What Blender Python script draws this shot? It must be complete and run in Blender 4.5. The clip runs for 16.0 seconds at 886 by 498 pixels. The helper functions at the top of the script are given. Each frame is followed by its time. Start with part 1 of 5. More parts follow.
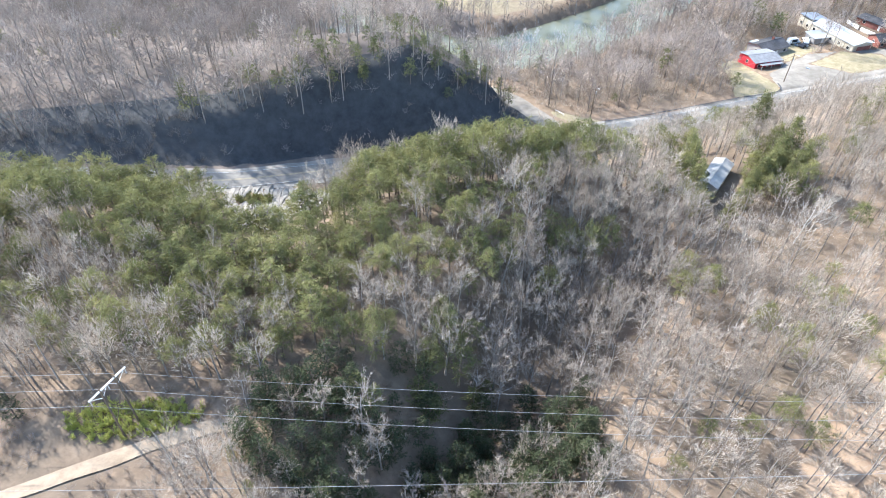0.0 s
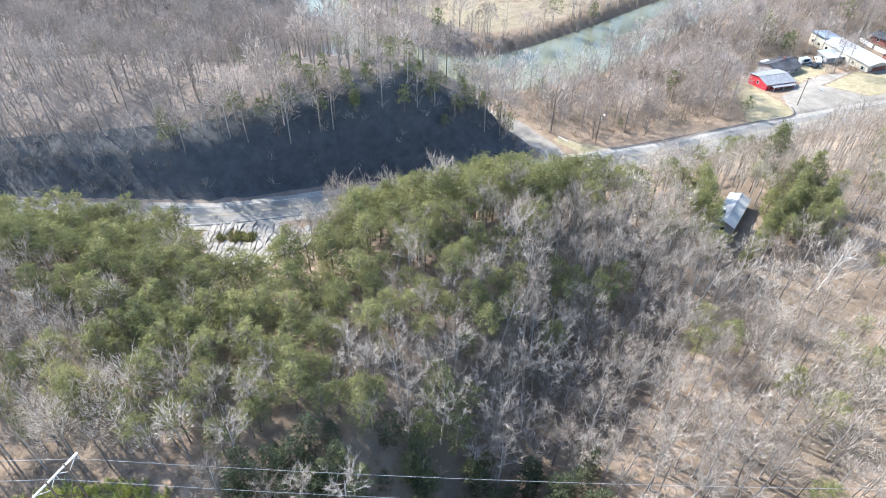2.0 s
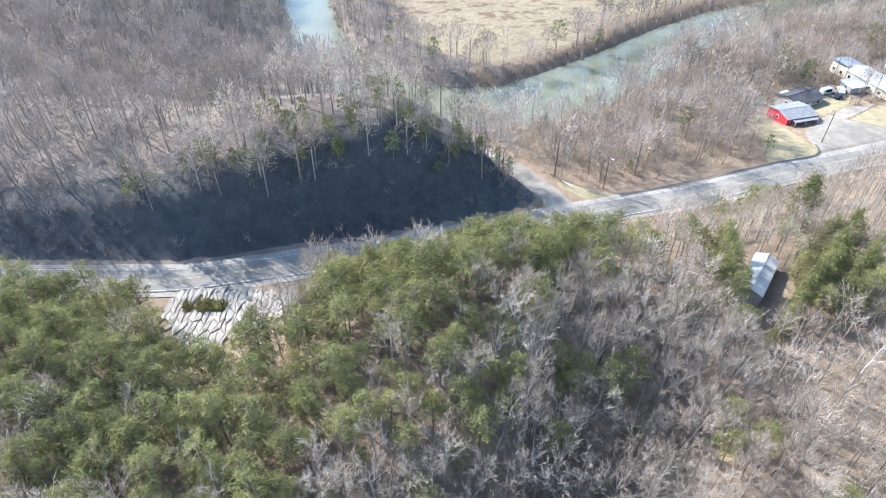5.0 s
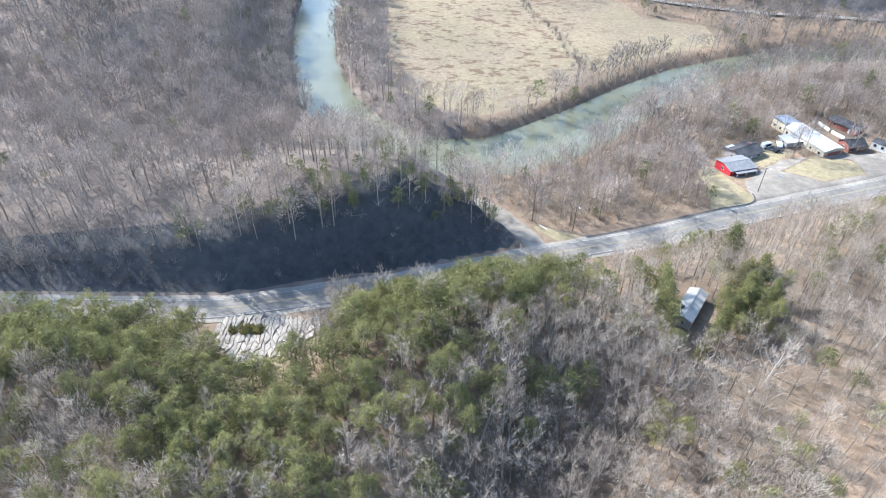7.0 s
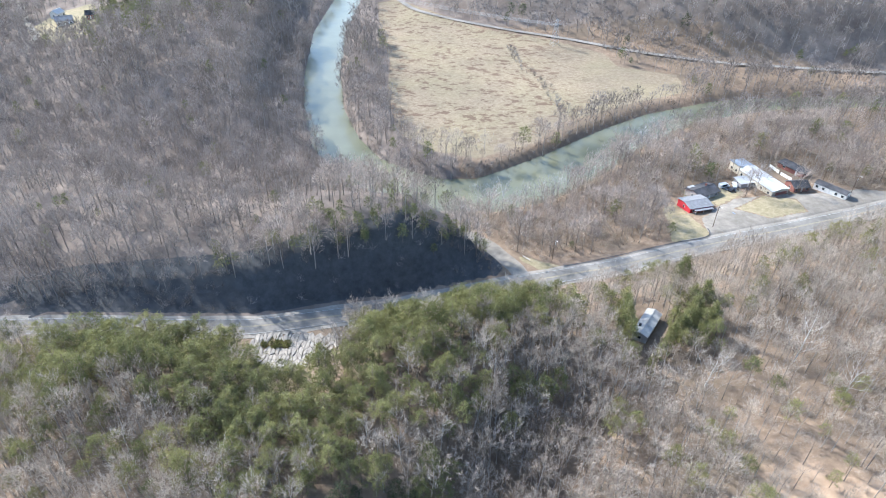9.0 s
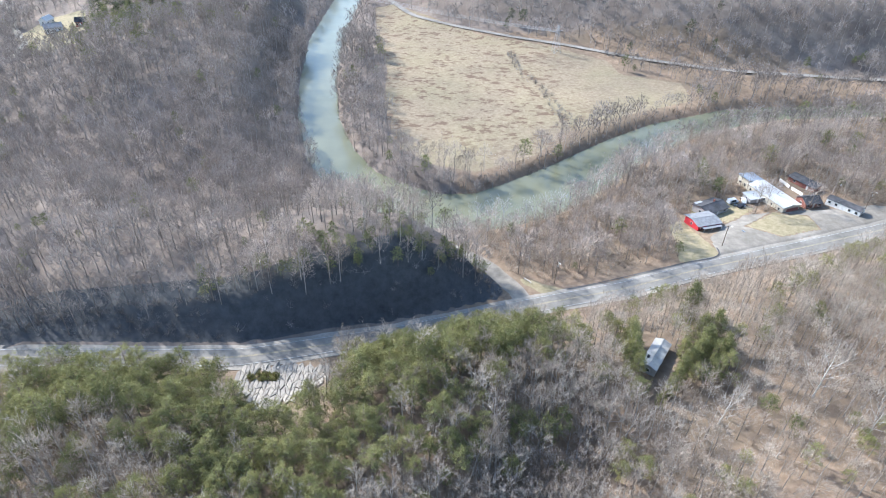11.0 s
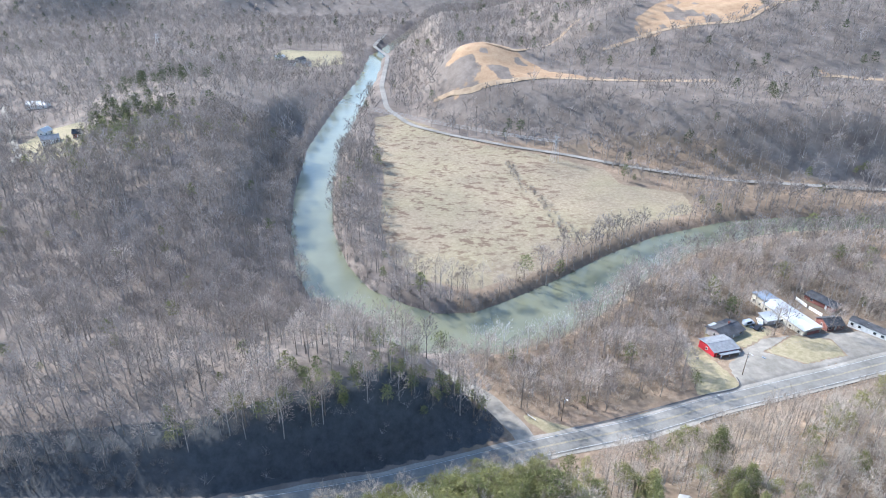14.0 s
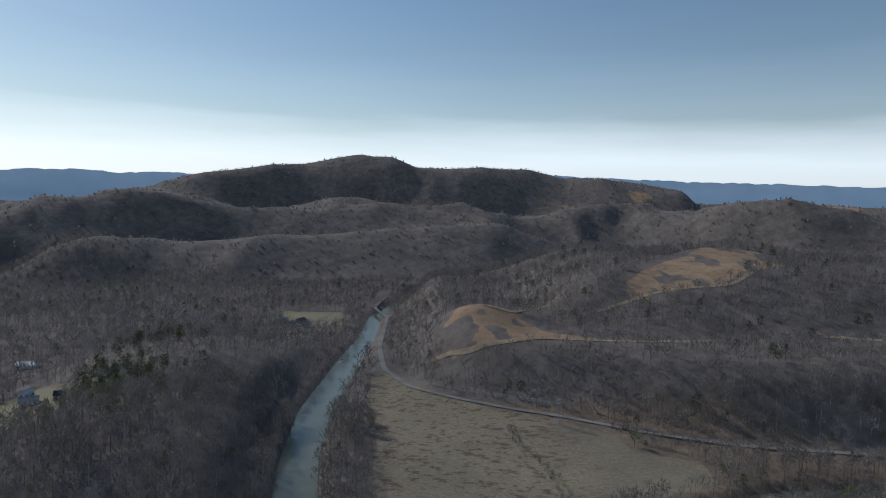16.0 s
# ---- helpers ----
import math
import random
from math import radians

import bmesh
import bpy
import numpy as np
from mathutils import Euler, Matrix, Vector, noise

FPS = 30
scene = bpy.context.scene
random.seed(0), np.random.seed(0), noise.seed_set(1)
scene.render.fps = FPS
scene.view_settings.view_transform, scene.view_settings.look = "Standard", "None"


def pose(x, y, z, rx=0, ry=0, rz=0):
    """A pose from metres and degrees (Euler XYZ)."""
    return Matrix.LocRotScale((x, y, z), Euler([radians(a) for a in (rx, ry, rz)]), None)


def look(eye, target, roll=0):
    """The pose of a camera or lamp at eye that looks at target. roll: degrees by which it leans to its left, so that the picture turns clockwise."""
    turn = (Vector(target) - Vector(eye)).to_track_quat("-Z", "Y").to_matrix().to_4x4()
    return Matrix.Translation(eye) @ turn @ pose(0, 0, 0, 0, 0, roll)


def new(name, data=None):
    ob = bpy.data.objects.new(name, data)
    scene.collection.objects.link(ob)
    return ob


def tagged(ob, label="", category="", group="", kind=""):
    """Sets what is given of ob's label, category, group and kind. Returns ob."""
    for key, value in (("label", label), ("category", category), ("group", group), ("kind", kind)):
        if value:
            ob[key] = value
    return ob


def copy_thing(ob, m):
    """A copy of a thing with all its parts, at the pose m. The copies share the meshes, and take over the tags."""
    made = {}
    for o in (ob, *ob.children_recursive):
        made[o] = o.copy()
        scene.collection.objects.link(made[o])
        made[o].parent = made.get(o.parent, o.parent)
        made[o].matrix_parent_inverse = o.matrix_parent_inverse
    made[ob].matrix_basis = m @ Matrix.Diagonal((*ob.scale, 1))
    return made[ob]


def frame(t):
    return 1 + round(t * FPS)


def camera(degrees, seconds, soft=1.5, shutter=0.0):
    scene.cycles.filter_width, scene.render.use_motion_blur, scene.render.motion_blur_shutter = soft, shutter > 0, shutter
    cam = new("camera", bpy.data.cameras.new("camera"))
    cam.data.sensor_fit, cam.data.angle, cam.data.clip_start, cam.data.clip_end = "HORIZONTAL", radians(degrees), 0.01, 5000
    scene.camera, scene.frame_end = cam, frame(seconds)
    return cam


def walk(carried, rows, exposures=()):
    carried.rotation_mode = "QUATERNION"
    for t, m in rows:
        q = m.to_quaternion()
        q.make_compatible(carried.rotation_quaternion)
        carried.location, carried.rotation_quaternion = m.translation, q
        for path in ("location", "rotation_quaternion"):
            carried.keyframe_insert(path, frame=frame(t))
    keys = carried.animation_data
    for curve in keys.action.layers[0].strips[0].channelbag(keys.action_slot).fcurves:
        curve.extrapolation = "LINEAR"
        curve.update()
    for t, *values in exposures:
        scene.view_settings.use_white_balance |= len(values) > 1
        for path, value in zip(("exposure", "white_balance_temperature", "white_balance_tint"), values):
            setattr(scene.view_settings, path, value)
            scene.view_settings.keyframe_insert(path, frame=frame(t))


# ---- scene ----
cam = camera(69.6, 16.0, soft=1.0)

# seconds, place, heading to the right of +y, pitch, lean to the right
PATH = [
    (0, 0.80, 82.13, 117.83, 0.13, -42.06, -1.01),
    (1, 0.89, 89.59, 117.32, 0.27, -41.83, -1.10),
    (2, 1.29, 96.92, 116.86, 0.29, -41.58, -1.08),
    (3, 2.00, 104.12, 116.46, 0.18, -41.31, -0.94),
    (4, 3.02, 111.18, 116.12, -0.04, -41.01, -0.68),
    (4.6, 3.78, 115.35, 115.94, -0.23, -40.82, -0.47),
    (5, 4.35, 118.11, 115.83, -0.38, -40.69, -0.30),
    (5.2, 4.66, 119.47, 115.79, -0.47, -40.63, -0.22),
    (5.3, 4.79, 120.02, 115.87, -0.50, -40.59, -0.18),
    (5.4, 4.85, 119.98, 116.41, -0.50, -40.54, -0.17),
    (5.5, 4.77, 118.96, 117.73, -0.45, -40.48, -0.23),
    (5.6, 4.60, 117.34, 119.51, -0.35, -40.40, -0.31),
    (5.7, 4.38, 115.51, 121.43, -0.24, -40.31, -0.41),
    (5.8, 4.08, 113.41, 123.47, -0.09, -40.19, -0.53),
    (5.9, 3.69, 111.07, 125.61, 0.09, -40.04, -0.66),
    (6, 3.31, 108.59, 127.79, 0.26, -39.88, -0.79),
    (6.1, 3.04, 105.97, 130.00, 0.39, -39.71, -0.88),
    (6.2, 2.88, 103.23, 132.21, 0.47, -39.52, -0.94),
    (6.3, 2.76, 100.40, 134.41, 0.53, -39.31, -0.99),
    (6.4, 2.66, 97.47, 136.56, 0.59, -39.09, -1.03),
    (6.5, 2.57, 94.57, 138.60, 0.64, -38.85, -1.07),
    (6.6, 2.54, 92.37, 140.21, 0.68, -38.66, -1.10),
    (6.7, 2.63, 91.68, 140.99, 0.67, -38.56, -1.09),
    (6.8, 2.78, 92.09, 141.14, 0.64, -38.54, -1.07),
    (6.9, 2.93, 92.77, 141.14, 0.61, -38.54, -1.04),
    (7, 3.04, 93.44, 141.12, 0.59, -38.54, -1.03),
    (7.1, 3.11, 93.98, 141.18, 0.58, -38.54, -1.02),
    (7.2, 3.14, 93.99, 141.58, 0.58, -38.49, -1.01),
    (7.3, 3.11, 93.13, 142.55, 0.60, -38.40, -1.03),
    (7.4, 3.04, 91.67, 143.88, 0.64, -38.26, -1.04),
    (7.5, 2.93, 89.76, 145.39, 0.68, -38.10, -1.07),
    (7.6, 2.78, 87.29, 147.10, 0.72, -37.92, -1.09),
    (7.7, 2.60, 84.49, 148.91, 0.77, -37.72, -1.12),
    (7.8, 2.42, 81.61, 150.75, 0.83, -37.52, -1.14),
    (7.9, 2.23, 78.72, 152.60, 0.88, -37.32, -1.17),
    (8, 2.04, 75.78, 154.48, 0.93, -37.12, -1.20),
    (8.1, 1.84, 72.78, 156.43, 0.99, -36.90, -1.24),
    (8.2, 1.63, 69.75, 158.40, 1.04, -36.67, -1.28),
    (8.3, 1.42, 66.78, 160.33, 1.10, -36.46, -1.33),
    (8.4, 1.25, 64.25, 162.00, 1.15, -36.26, -1.36),
    (8.5, 1.15, 62.83, 163.04, 1.18, -36.14, -1.39),
    (8.6, 1.15, 62.75, 163.38, 1.20, -36.08, -1.40),
    (8.7, 1.20, 63.34, 163.38, 1.20, -36.06, -1.41),
    (8.8, 1.27, 64.06, 163.32, 1.20, -36.05, -1.42),
    (9, 1.39, 65.52, 163.20, 1.20, -36.03, -1.42),
    (9.5, 1.70, 69.04, 163.16, 1.19, -36.01, -1.41),
    (10, 2.00, 72.55, 163.15, 1.18, -35.99, -1.39),
    (10.5, 2.31, 76.06, 163.14, 1.17, -35.98, -1.37),
    (11, 2.61, 79.56, 163.13, 1.16, -35.96, -1.35),
    (11.5, 2.92, 83.07, 163.13, 1.15, -35.95, -1.34),
    (12, 3.20, 86.60, 163.27, 1.14, -35.94, -1.32),
    (12.5, 3.46, 90.15, 163.49, 1.13, -35.97, -1.32),
    (13, 3.68, 93.67, 163.64, 1.12, -35.80, -1.28),
    (13.25, 3.87, 95.57, 163.78, 1.08, -34.74, -1.27),
    (13.5, 4.09, 97.49, 163.91, 1.04, -33.27, -1.26),
    (13.75, 4.36, 99.36, 164.02, 0.96, -30.56, -1.21),
    (14, 4.66, 101.21, 164.11, 0.88, -27.54, -1.16),
    (14.5, 5.32, 104.83, 164.23, 0.73, -20.89, -1.09),
    (15, 5.70, 108.36, 164.05, 0.62, -14.24, -1.03),
    (15.25, 5.74, 110.22, 163.75, 0.57, -11.10, -1.04),
    (15.5, 5.76, 112.10, 163.40, 0.53, -8.21, -1.06),
    (15.75, 5.83, 113.97, 162.92, 0.51, -6.34, -1.07),
    (16, 5.91, 115.84, 162.43, 0.49, -4.69, -1.09),
]


def aim(x, y, z, heading, pitch, lean):
    h, p = radians(heading), radians(pitch)
    way = Vector((math.sin(h) * math.cos(p), math.cos(h) * math.cos(p), math.sin(p)))
    eye = Vector((x, y, z))
    return look(eye, eye + way, -lean)


walk(cam, [(t, aim(*r)) for t, *r in PATH], [(0.0, 1.62, 6080, 10), (4.0, 1.6, 6030, 10), (8.5, 1.3, 5960, 10), (14.0, 1.2, 5750, 10), (14.6, 1.0, 5650, 10), (15.1, 0.2, 5650, 10), (15.5, -0.8, 5700, 10), (16.0, -1.2, 5700, 8)])

# ---- light: low winter sun ahead and to the left, clear sky with a thin bank of cloud ----
SUN_HEADING, SUN_HEIGHT = -51.0, 35.0
world = bpy.data.worlds.new("winter_sky")
scene.world = world
world.use_nodes = True
wn, wl = world.node_tree.nodes, world.node_tree.links
wn.clear()
sky = wn.new("ShaderNodeTexSky")
sky.sky_type, sky.sun_disc = "NISHITA", False
sky.sun_elevation, sky.sun_rotation = radians(SUN_HEIGHT), radians(SUN_HEADING)
sky.air_density, sky.dust_density, sky.ozone_density = 1.25, 0.4, 1.9
coord = wn.new("ShaderNodeTexCoord")
split = wn.new("ShaderNodeSeparateXYZ")
wl.new(coord.outputs["Generated"], split.inputs[0])
band = wn.new("ShaderNodeValToRGB")
band.color_ramp.elements[0].position, band.color_ramp.elements[0].color = 0.0, (0, 0, 0, 1)
band.color_ramp.elements[1].position, band.color_ramp.elements[1].color = 1.0, (0, 0, 0, 1)
for place, value in ((0.02, 0.5), (0.06, 0.6), (0.09, 0.4), (0.13, 0.12), (0.22, 0.03), (0.35, 0.0)):
    band.color_ramp.elements.new(place).color = (value, value, value, 1)
cloud_map = wn.new("ShaderNodeMapping")
cloud_map.inputs["Scale"].default_value = (1.5, 1.5, 14.0)
cloud_noise = wn.new("ShaderNodeTexNoise")
cloud_noise.inputs["Scale"].default_value, cloud_noise.inputs["Detail"].default_value = 2.0, 5.0
wl.new(coord.outputs["Generated"], cloud_map.inputs[0])
wl.new(cloud_map.outputs[0], cloud_noise.inputs["Vector"])
veil = wn.new("ShaderNodeMath")
veil.operation = "MULTIPLY_ADD"
veil.inputs[1].default_value, veil.inputs[2].default_value = 0.05, -0.02
wl.new(cloud_noise.outputs[0], veil.inputs[0])
height = wn.new("ShaderNodeMath")
height.operation = "ADD"
wl.new(split.outputs["Z"], height.inputs[0])
wl.new(veil.outputs[0], height.inputs[1])
wl.new(height.outputs[0], band.inputs[0])
clouds = wn.new("ShaderNodeMix")
clouds.data_type = "RGBA"
clouds.inputs["B"].default_value = (18.0, 18.4, 18.8, 1)
wl.new(band.outputs[0], clouds.inputs["Factor"])
wl.new(sky.outputs[0], clouds.inputs["A"])
background = wn.new("ShaderNodeBackground")
background.inputs["Strength"].default_value = 0.15
wl.new(clouds.outputs["Result"], background.inputs[0])
wout = wn.new("ShaderNodeOutputWorld")
wl.new(background.outputs[0], wout.inputs[0])

sun = new("sun", bpy.data.lights.new("sun", "SUN"))
sun.data.energy, sun.data.angle, sun.data.color = 4.7, radians(0.55), (1.0, 0.95, 0.87)
sh, se = radians(SUN_HEADING), radians(SUN_HEIGHT)
SUN_WAY = Vector((math.sin(sh) * math.cos(se), math.cos(sh) * math.cos(se), math.sin(se)))
sun.matrix_world = look(SUN_WAY * 1000, (0, 0, 0))


# ---- materials ----
class Mat:
    """A node material with short words for the usual nodes."""

    def __init__(self, name, roughness=0.9, metallic=0.0, specular=0.3):
        self.m = bpy.data.materials.new(name)
        self.m.use_nodes = True
        self.n, self.l = self.m.node_tree.nodes, self.m.node_tree.links
        self.b = self.n["Principled BSDF"]
        self.b.inputs["Roughness"].default_value = roughness
        self.b.inputs["Metallic"].default_value = metallic
        self.b.inputs["Specular IOR Level"].default_value = specular
        self.pos = self.n.new("ShaderNodeNewGeometry").outputs["Position"]
        self.island = self.pos.node.outputs["Random Per Island"]

    def noise(self, scale, detail=4.0, rough=0.6, stretch=None):
        t = self.n.new("ShaderNodeTexNoise")
        t.inputs["Scale"].default_value, t.inputs["Detail"].default_value, t.inputs["Roughness"].default_value = scale, detail, rough
        vec = self.pos
        if stretch:
            mp = self.n.new("ShaderNodeMapping")
            mp.inputs["Scale"].default_value = stretch
            self.l.new(vec, mp.inputs[0])
            vec = mp.outputs[0]
        self.l.new(vec, t.inputs["Vector"])
        return t.outputs[0]

    def ramp(self, fac, *stops):
        r = self.n.new("ShaderNodeValToRGB")
        e = r.color_ramp.elements
        e[0].position, e[0].color = stops[0][0], (*stops[0][1], 1)
        e[1].position, e[1].color = stops[-1][0], (*stops[-1][1], 1)
        for p, c in stops[1:-1]:
            e.new(p).color = (*c, 1)
        self.l.new(fac, r.inputs[0])
        return r.outputs[0]

    def mix(self, fac, a, b, kind="MIX"):
        x = self.n.new("ShaderNodeMix")
        x.data_type, x.blend_type = "RGBA", kind
        for key, v in (("Factor", fac), ("A", a), ("B", b)):
            if isinstance(v, bpy.types.NodeSocket):
                self.l.new(v, x.inputs[key])
            elif key == "Factor":
                x.inputs[key].default_value = v
            else:
                x.inputs[key].default_value = (*v, 1)
        return x.outputs["Result"]

    def math(self, op, a, b=0.0, c=0.0):
        x = self.n.new("ShaderNodeMath")
        x.operation = op
        for i, v in enumerate((a, b, c)):
            if isinstance(v, bpy.types.NodeSocket):
                self.l.new(v, x.inputs[i])
            else:
                x.inputs[i].default_value = v
        return x.outputs[0]

    def attr(self, name):
        a = self.n.new("ShaderNodeAttribute")
        a.attribute_name = name
        return a.outputs["Fac"]

    def each(self):
        return self.n.new("ShaderNodeObjectInfo").outputs["Random"]

    def colour(self, out):
        self.l.new(out, self.b.inputs["Base Color"])
        return self

    def bump(self, height, strength=0.4, distance=0.1):
        x = self.n.new("ShaderNodeBump")
        x.inputs["Strength"].default_value, x.inputs["Distance"].default_value = strength, distance
        self.l.new(height, x.inputs["Height"])
        self.l.new(x.outputs[0], self.b.inputs["Normal"])
        return self


def plain(name, colour, roughness=0.8, vary=0.25, scale=1.5, metallic=0.0, specular=0.3):
    """A painted or weathered surface with broad stains and fine grain."""
    k = Mat(name, roughness, metallic, specular)
    dark = tuple(c * (1 - vary) for c in colour)
    light = tuple(min(1, c * (1 + vary)) for c in colour)
    c1 = k.ramp(k.noise(scale * 0.3, 5), (0.3, dark), (0.7, light))
    c2 = k.ramp(k.noise(scale * 6, 3), (0.3, (0.85, 0.85, 0.85)), (0.7, (1.1, 1.1, 1.1)))
    return k.colour(k.mix(1.0, c1, c2, "MULTIPLY")).bump(k.noise(scale * 8, 3), 0.25, 0.03).m


def tree_random(k):
    return k.math("FRACT", k.math("ADD", k.attr("tint"), k.each()))


def thin_sheet(k, share):
    """Lets some light pass through, as fine twigs and needles do."""
    thin = k.n.new("ShaderNodeBsdfTranslucent")
    both = k.n.new("ShaderNodeMixShader")
    both.inputs[0].default_value = share
    k.l.new(k.b.inputs["Base Color"].links[0].from_socket, thin.inputs["Color"])
    k.l.new(k.b.outputs[0], both.inputs[1])
    k.l.new(thin.outputs[0], both.inputs[2])
    k.l.new(both.outputs[0], k.n["Material Output"].inputs["Surface"])
    return k.m


def bark(name, dark, mid, light, share=0.0):
    k = Mat(name, 0.9, 0, 0.15)
    c = k.ramp(tree_random(k), (0.0, dark), (0.5, mid), (1.0, light))
    g = k.ramp(k.noise(1.2, 3), (0.3, (0.75, 0.75, 0.75)), (0.7, (1.2, 1.2, 1.2)))
    k.colour(k.mix(1.0, c, g, "MULTIPLY"))
    return thin_sheet(k, share) if share else k.m


def needles(name, dark, mid, light):
    k = Mat(name, 0.75, 0, 0.2)
    c = k.ramp(k.math("MULTIPLY_ADD", tree_random(k), 0.7, k.math("MULTIPLY", k.island, 0.3)), (0.0, dark), (0.5, mid), (1.0, light))
    g = k.ramp(k.noise(0.5, 3), (0.3, (0.75, 0.8, 0.75)), (0.7, (1.2, 1.15, 1.0)))
    k.colour(k.mix(1.0, c, g, "MULTIPLY"))
    return thin_sheet(k, 0.25)


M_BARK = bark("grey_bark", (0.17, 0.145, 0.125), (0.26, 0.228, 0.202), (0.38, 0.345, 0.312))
M_TWIG = bark("bare_twigs", (0.26, 0.213, 0.182), (0.37, 0.31, 0.268), (0.47, 0.40, 0.35), 0.22)
M_TAN_TWIG = bark("tan_oak_twigs", (0.285, 0.236, 0.192), (0.405, 0.342, 0.282), (0.52, 0.45, 0.38), 0.22)
# bare_twigs in a darker tone: shade among far crowns is put into the colour
M_GREY_TWIG = bark("shade_toned_twigs", (0.168, 0.143, 0.126), (0.243, 0.21, 0.188), (0.33, 0.29, 0.264), 0.22)
M_PALE = bark("pale_sycamore_bark", (0.48, 0.45, 0.42), (0.58, 0.55, 0.52), (0.68, 0.66, 0.62))
M_PINE_BARK = bark("pine_bark", (0.14, 0.11, 0.09), (0.19, 0.15, 0.125), (0.25, 0.2, 0.165))
M_PINE = needles("pine_needles", (0.115, 0.119, 0.056), (0.205, 0.204, 0.092), (0.31, 0.295, 0.138))
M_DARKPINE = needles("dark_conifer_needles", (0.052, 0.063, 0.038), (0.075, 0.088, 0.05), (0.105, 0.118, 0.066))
M_BRUSH = bark("dry_brush", (0.24, 0.192, 0.15), (0.36, 0.302, 0.245), (0.48, 0.415, 0.345), 0.35)

# ---- plan of the land (metres, z up; the river lies at 0) ----
ROAD = [(-420, 196, 16), (-300, 211, 15.5), (-130, 224, 14), (-60, 227, 11.5), (-8, 240.5, 10), (28, 253.5, 9.2), (49, 260, 9), (75, 267, 9),
        (108, 279.5, 9.3), (160, 296, 9.6), (200, 309, 10), (300, 345, 11), (450, 392, 12)]
SIDE = [(37, 259, 9), (34, 267, 8.8), (28, 278, 8), (20.5, 287, 7.5), (12, 296, 7), (2, 305, 6.5), (-7, 311, 6)]
RIVER = [(-20, 1250, 8), (-55, 1060, 8), (-74, 960, 9), (-73, 830, 9), (-79, 720, 11), (-83, 586, 12), (-76, 495, 11), (-66, 432, 11), (-53, 390, 12),
         (-38, 362, 13), (-15, 345, 13), (4, 335, 14), (29, 336, 15), (50, 347, 17), (76, 368, 16), (110, 401, 13), (141, 424, 12),
         (186, 446, 10), (214, 453, 9), (300, 462, 9), (430, 462, 9), (700, 470, 9)]
RAIL = [(-70, 1120, 7), (-82, 1000, 6), (-57, 930, 6), (-53, 772, 6), (-41, 684, 6), (-17, 632, 6), (20, 604, 6), (62, 580, 6), (101, 563, 6),
        (153, 533, 6), (205, 512, 6.5), (300, 497, 7), (480, 492, 8), (700, 505, 9)]
FIELD = [(-50, 660), (-36, 668), (-6, 640), (36, 588), (90, 562), (128, 536), (132, 508), (170, 494), (168, 464), (120, 440), (77, 412), (58, 386),
         (24, 366), (2, 374), (-18, 396), (-28, 447), (-30, 510), (-44, 593)]
LOT = [(119, 287), (121, 303), (131, 313), (143, 322), (160, 325), (182, 326), (206, 330), (226, 326), (222, 320), (198, 311), (160, 299), (128, 288)]
LAWNS = [[(102, 284), (106, 300), (108, 316), (115, 320), (118, 304), (121, 291), (116, 285)], [(140, 312), (158, 324), (172, 320), (172, 309), (152, 303)],
         [(118, 316), (124, 334), (142, 334), (152, 328), (134, 316)], [(44, 264), (36, 272), (38, 274), (52, 267), (70, 271), (72, 270)]]
ROCKS = [(-60, 222.5), (-46, 223.8), (-30, 226), (-29, 219), (-36, 209), (-44, 203), (-49, 203), (-58, 214)]
CLEARING = [(-112, 95), (-90, 140), (-78, 147), (-62, 149), (-46, 148), (-34, 147), (-32, 142), (-44, 131), (-52, 95)]
HAMLET = [(-286, 518), (-284, 562), (-254, 564), (-226, 497), (-250, 480)]
FARLAWN = [(-200, 905), (-196, 960), (-120, 960), (-104, 880), (-150, 850)]
SCARPS = [[(3, 676), (12, 702), (46, 742), (72, 722), (104, 676), (136, 650), (100, 645), (40, 652), (16, 660)], [(20, 653), (20, 660), (240, 645), (240, 638)],
          [(300, 648), (300, 656), (420, 648), (420, 640)], [(165, 725), (230, 800), (330, 885), (390, 875), (385, 812), (290, 742)]]


def smooth(v, a, b):
    t = np.clip((v - a) / (b - a), 0, 1)
    return t * t * (3 - 2 * t)


def along(line, x, y):
    """Distance to a line of (x, y, value), the value there, and on which side the point lies (+1: to the left of its run)."""
    p = np.array(line, float)
    best, value, side = np.full(x.shape, 1e9), np.zeros(x.shape), np.zeros(x.shape)
    for a, b in zip(p[:-1], p[1:]):
        d = b - a
        t = np.clip(((x - a[0]) * d[0] + (y - a[1]) * d[1]) / (d[0] ** 2 + d[1] ** 2), 0, 1)
        r = np.hypot(x - a[0] - t * d[0], y - a[1] - t * d[1])
        s = np.sign(d[0] * (y - a[1]) - d[1] * (x - a[0]))
        near = r < best
        best, value, side = np.where(near, r, best), np.where(near, a[2] + t * d[2], value), np.where(near, s, side)
    return best, value, side


def inside(poly, x, y):
    """Signed distance to a polygon's edge, positive inside."""
    p = np.array(poly, float)
    odd, best = np.zeros(x.shape, bool), np.full(x.shape, 1e9)
    for a, b in zip(p, np.roll(p, -1, 0)):
        d = b - a
        t = np.clip(((x - a[0]) * d[0] + (y - a[1]) * d[1]) / (d @ d), 0, 1)
        best = np.minimum(best, np.hypot(x - a[0] - t * d[0], y - a[1] - t * d[1]))
        cross = (a[1] > y) != (b[1] > y)
        odd ^= cross & (x < (b[0] - a[0]) * (y - a[1]) / (b[1] - a[1] + 1e-9) + a[0])
    return np.where(odd, best, -best)


GRID = np.random.default_rng(4).random((256, 256))


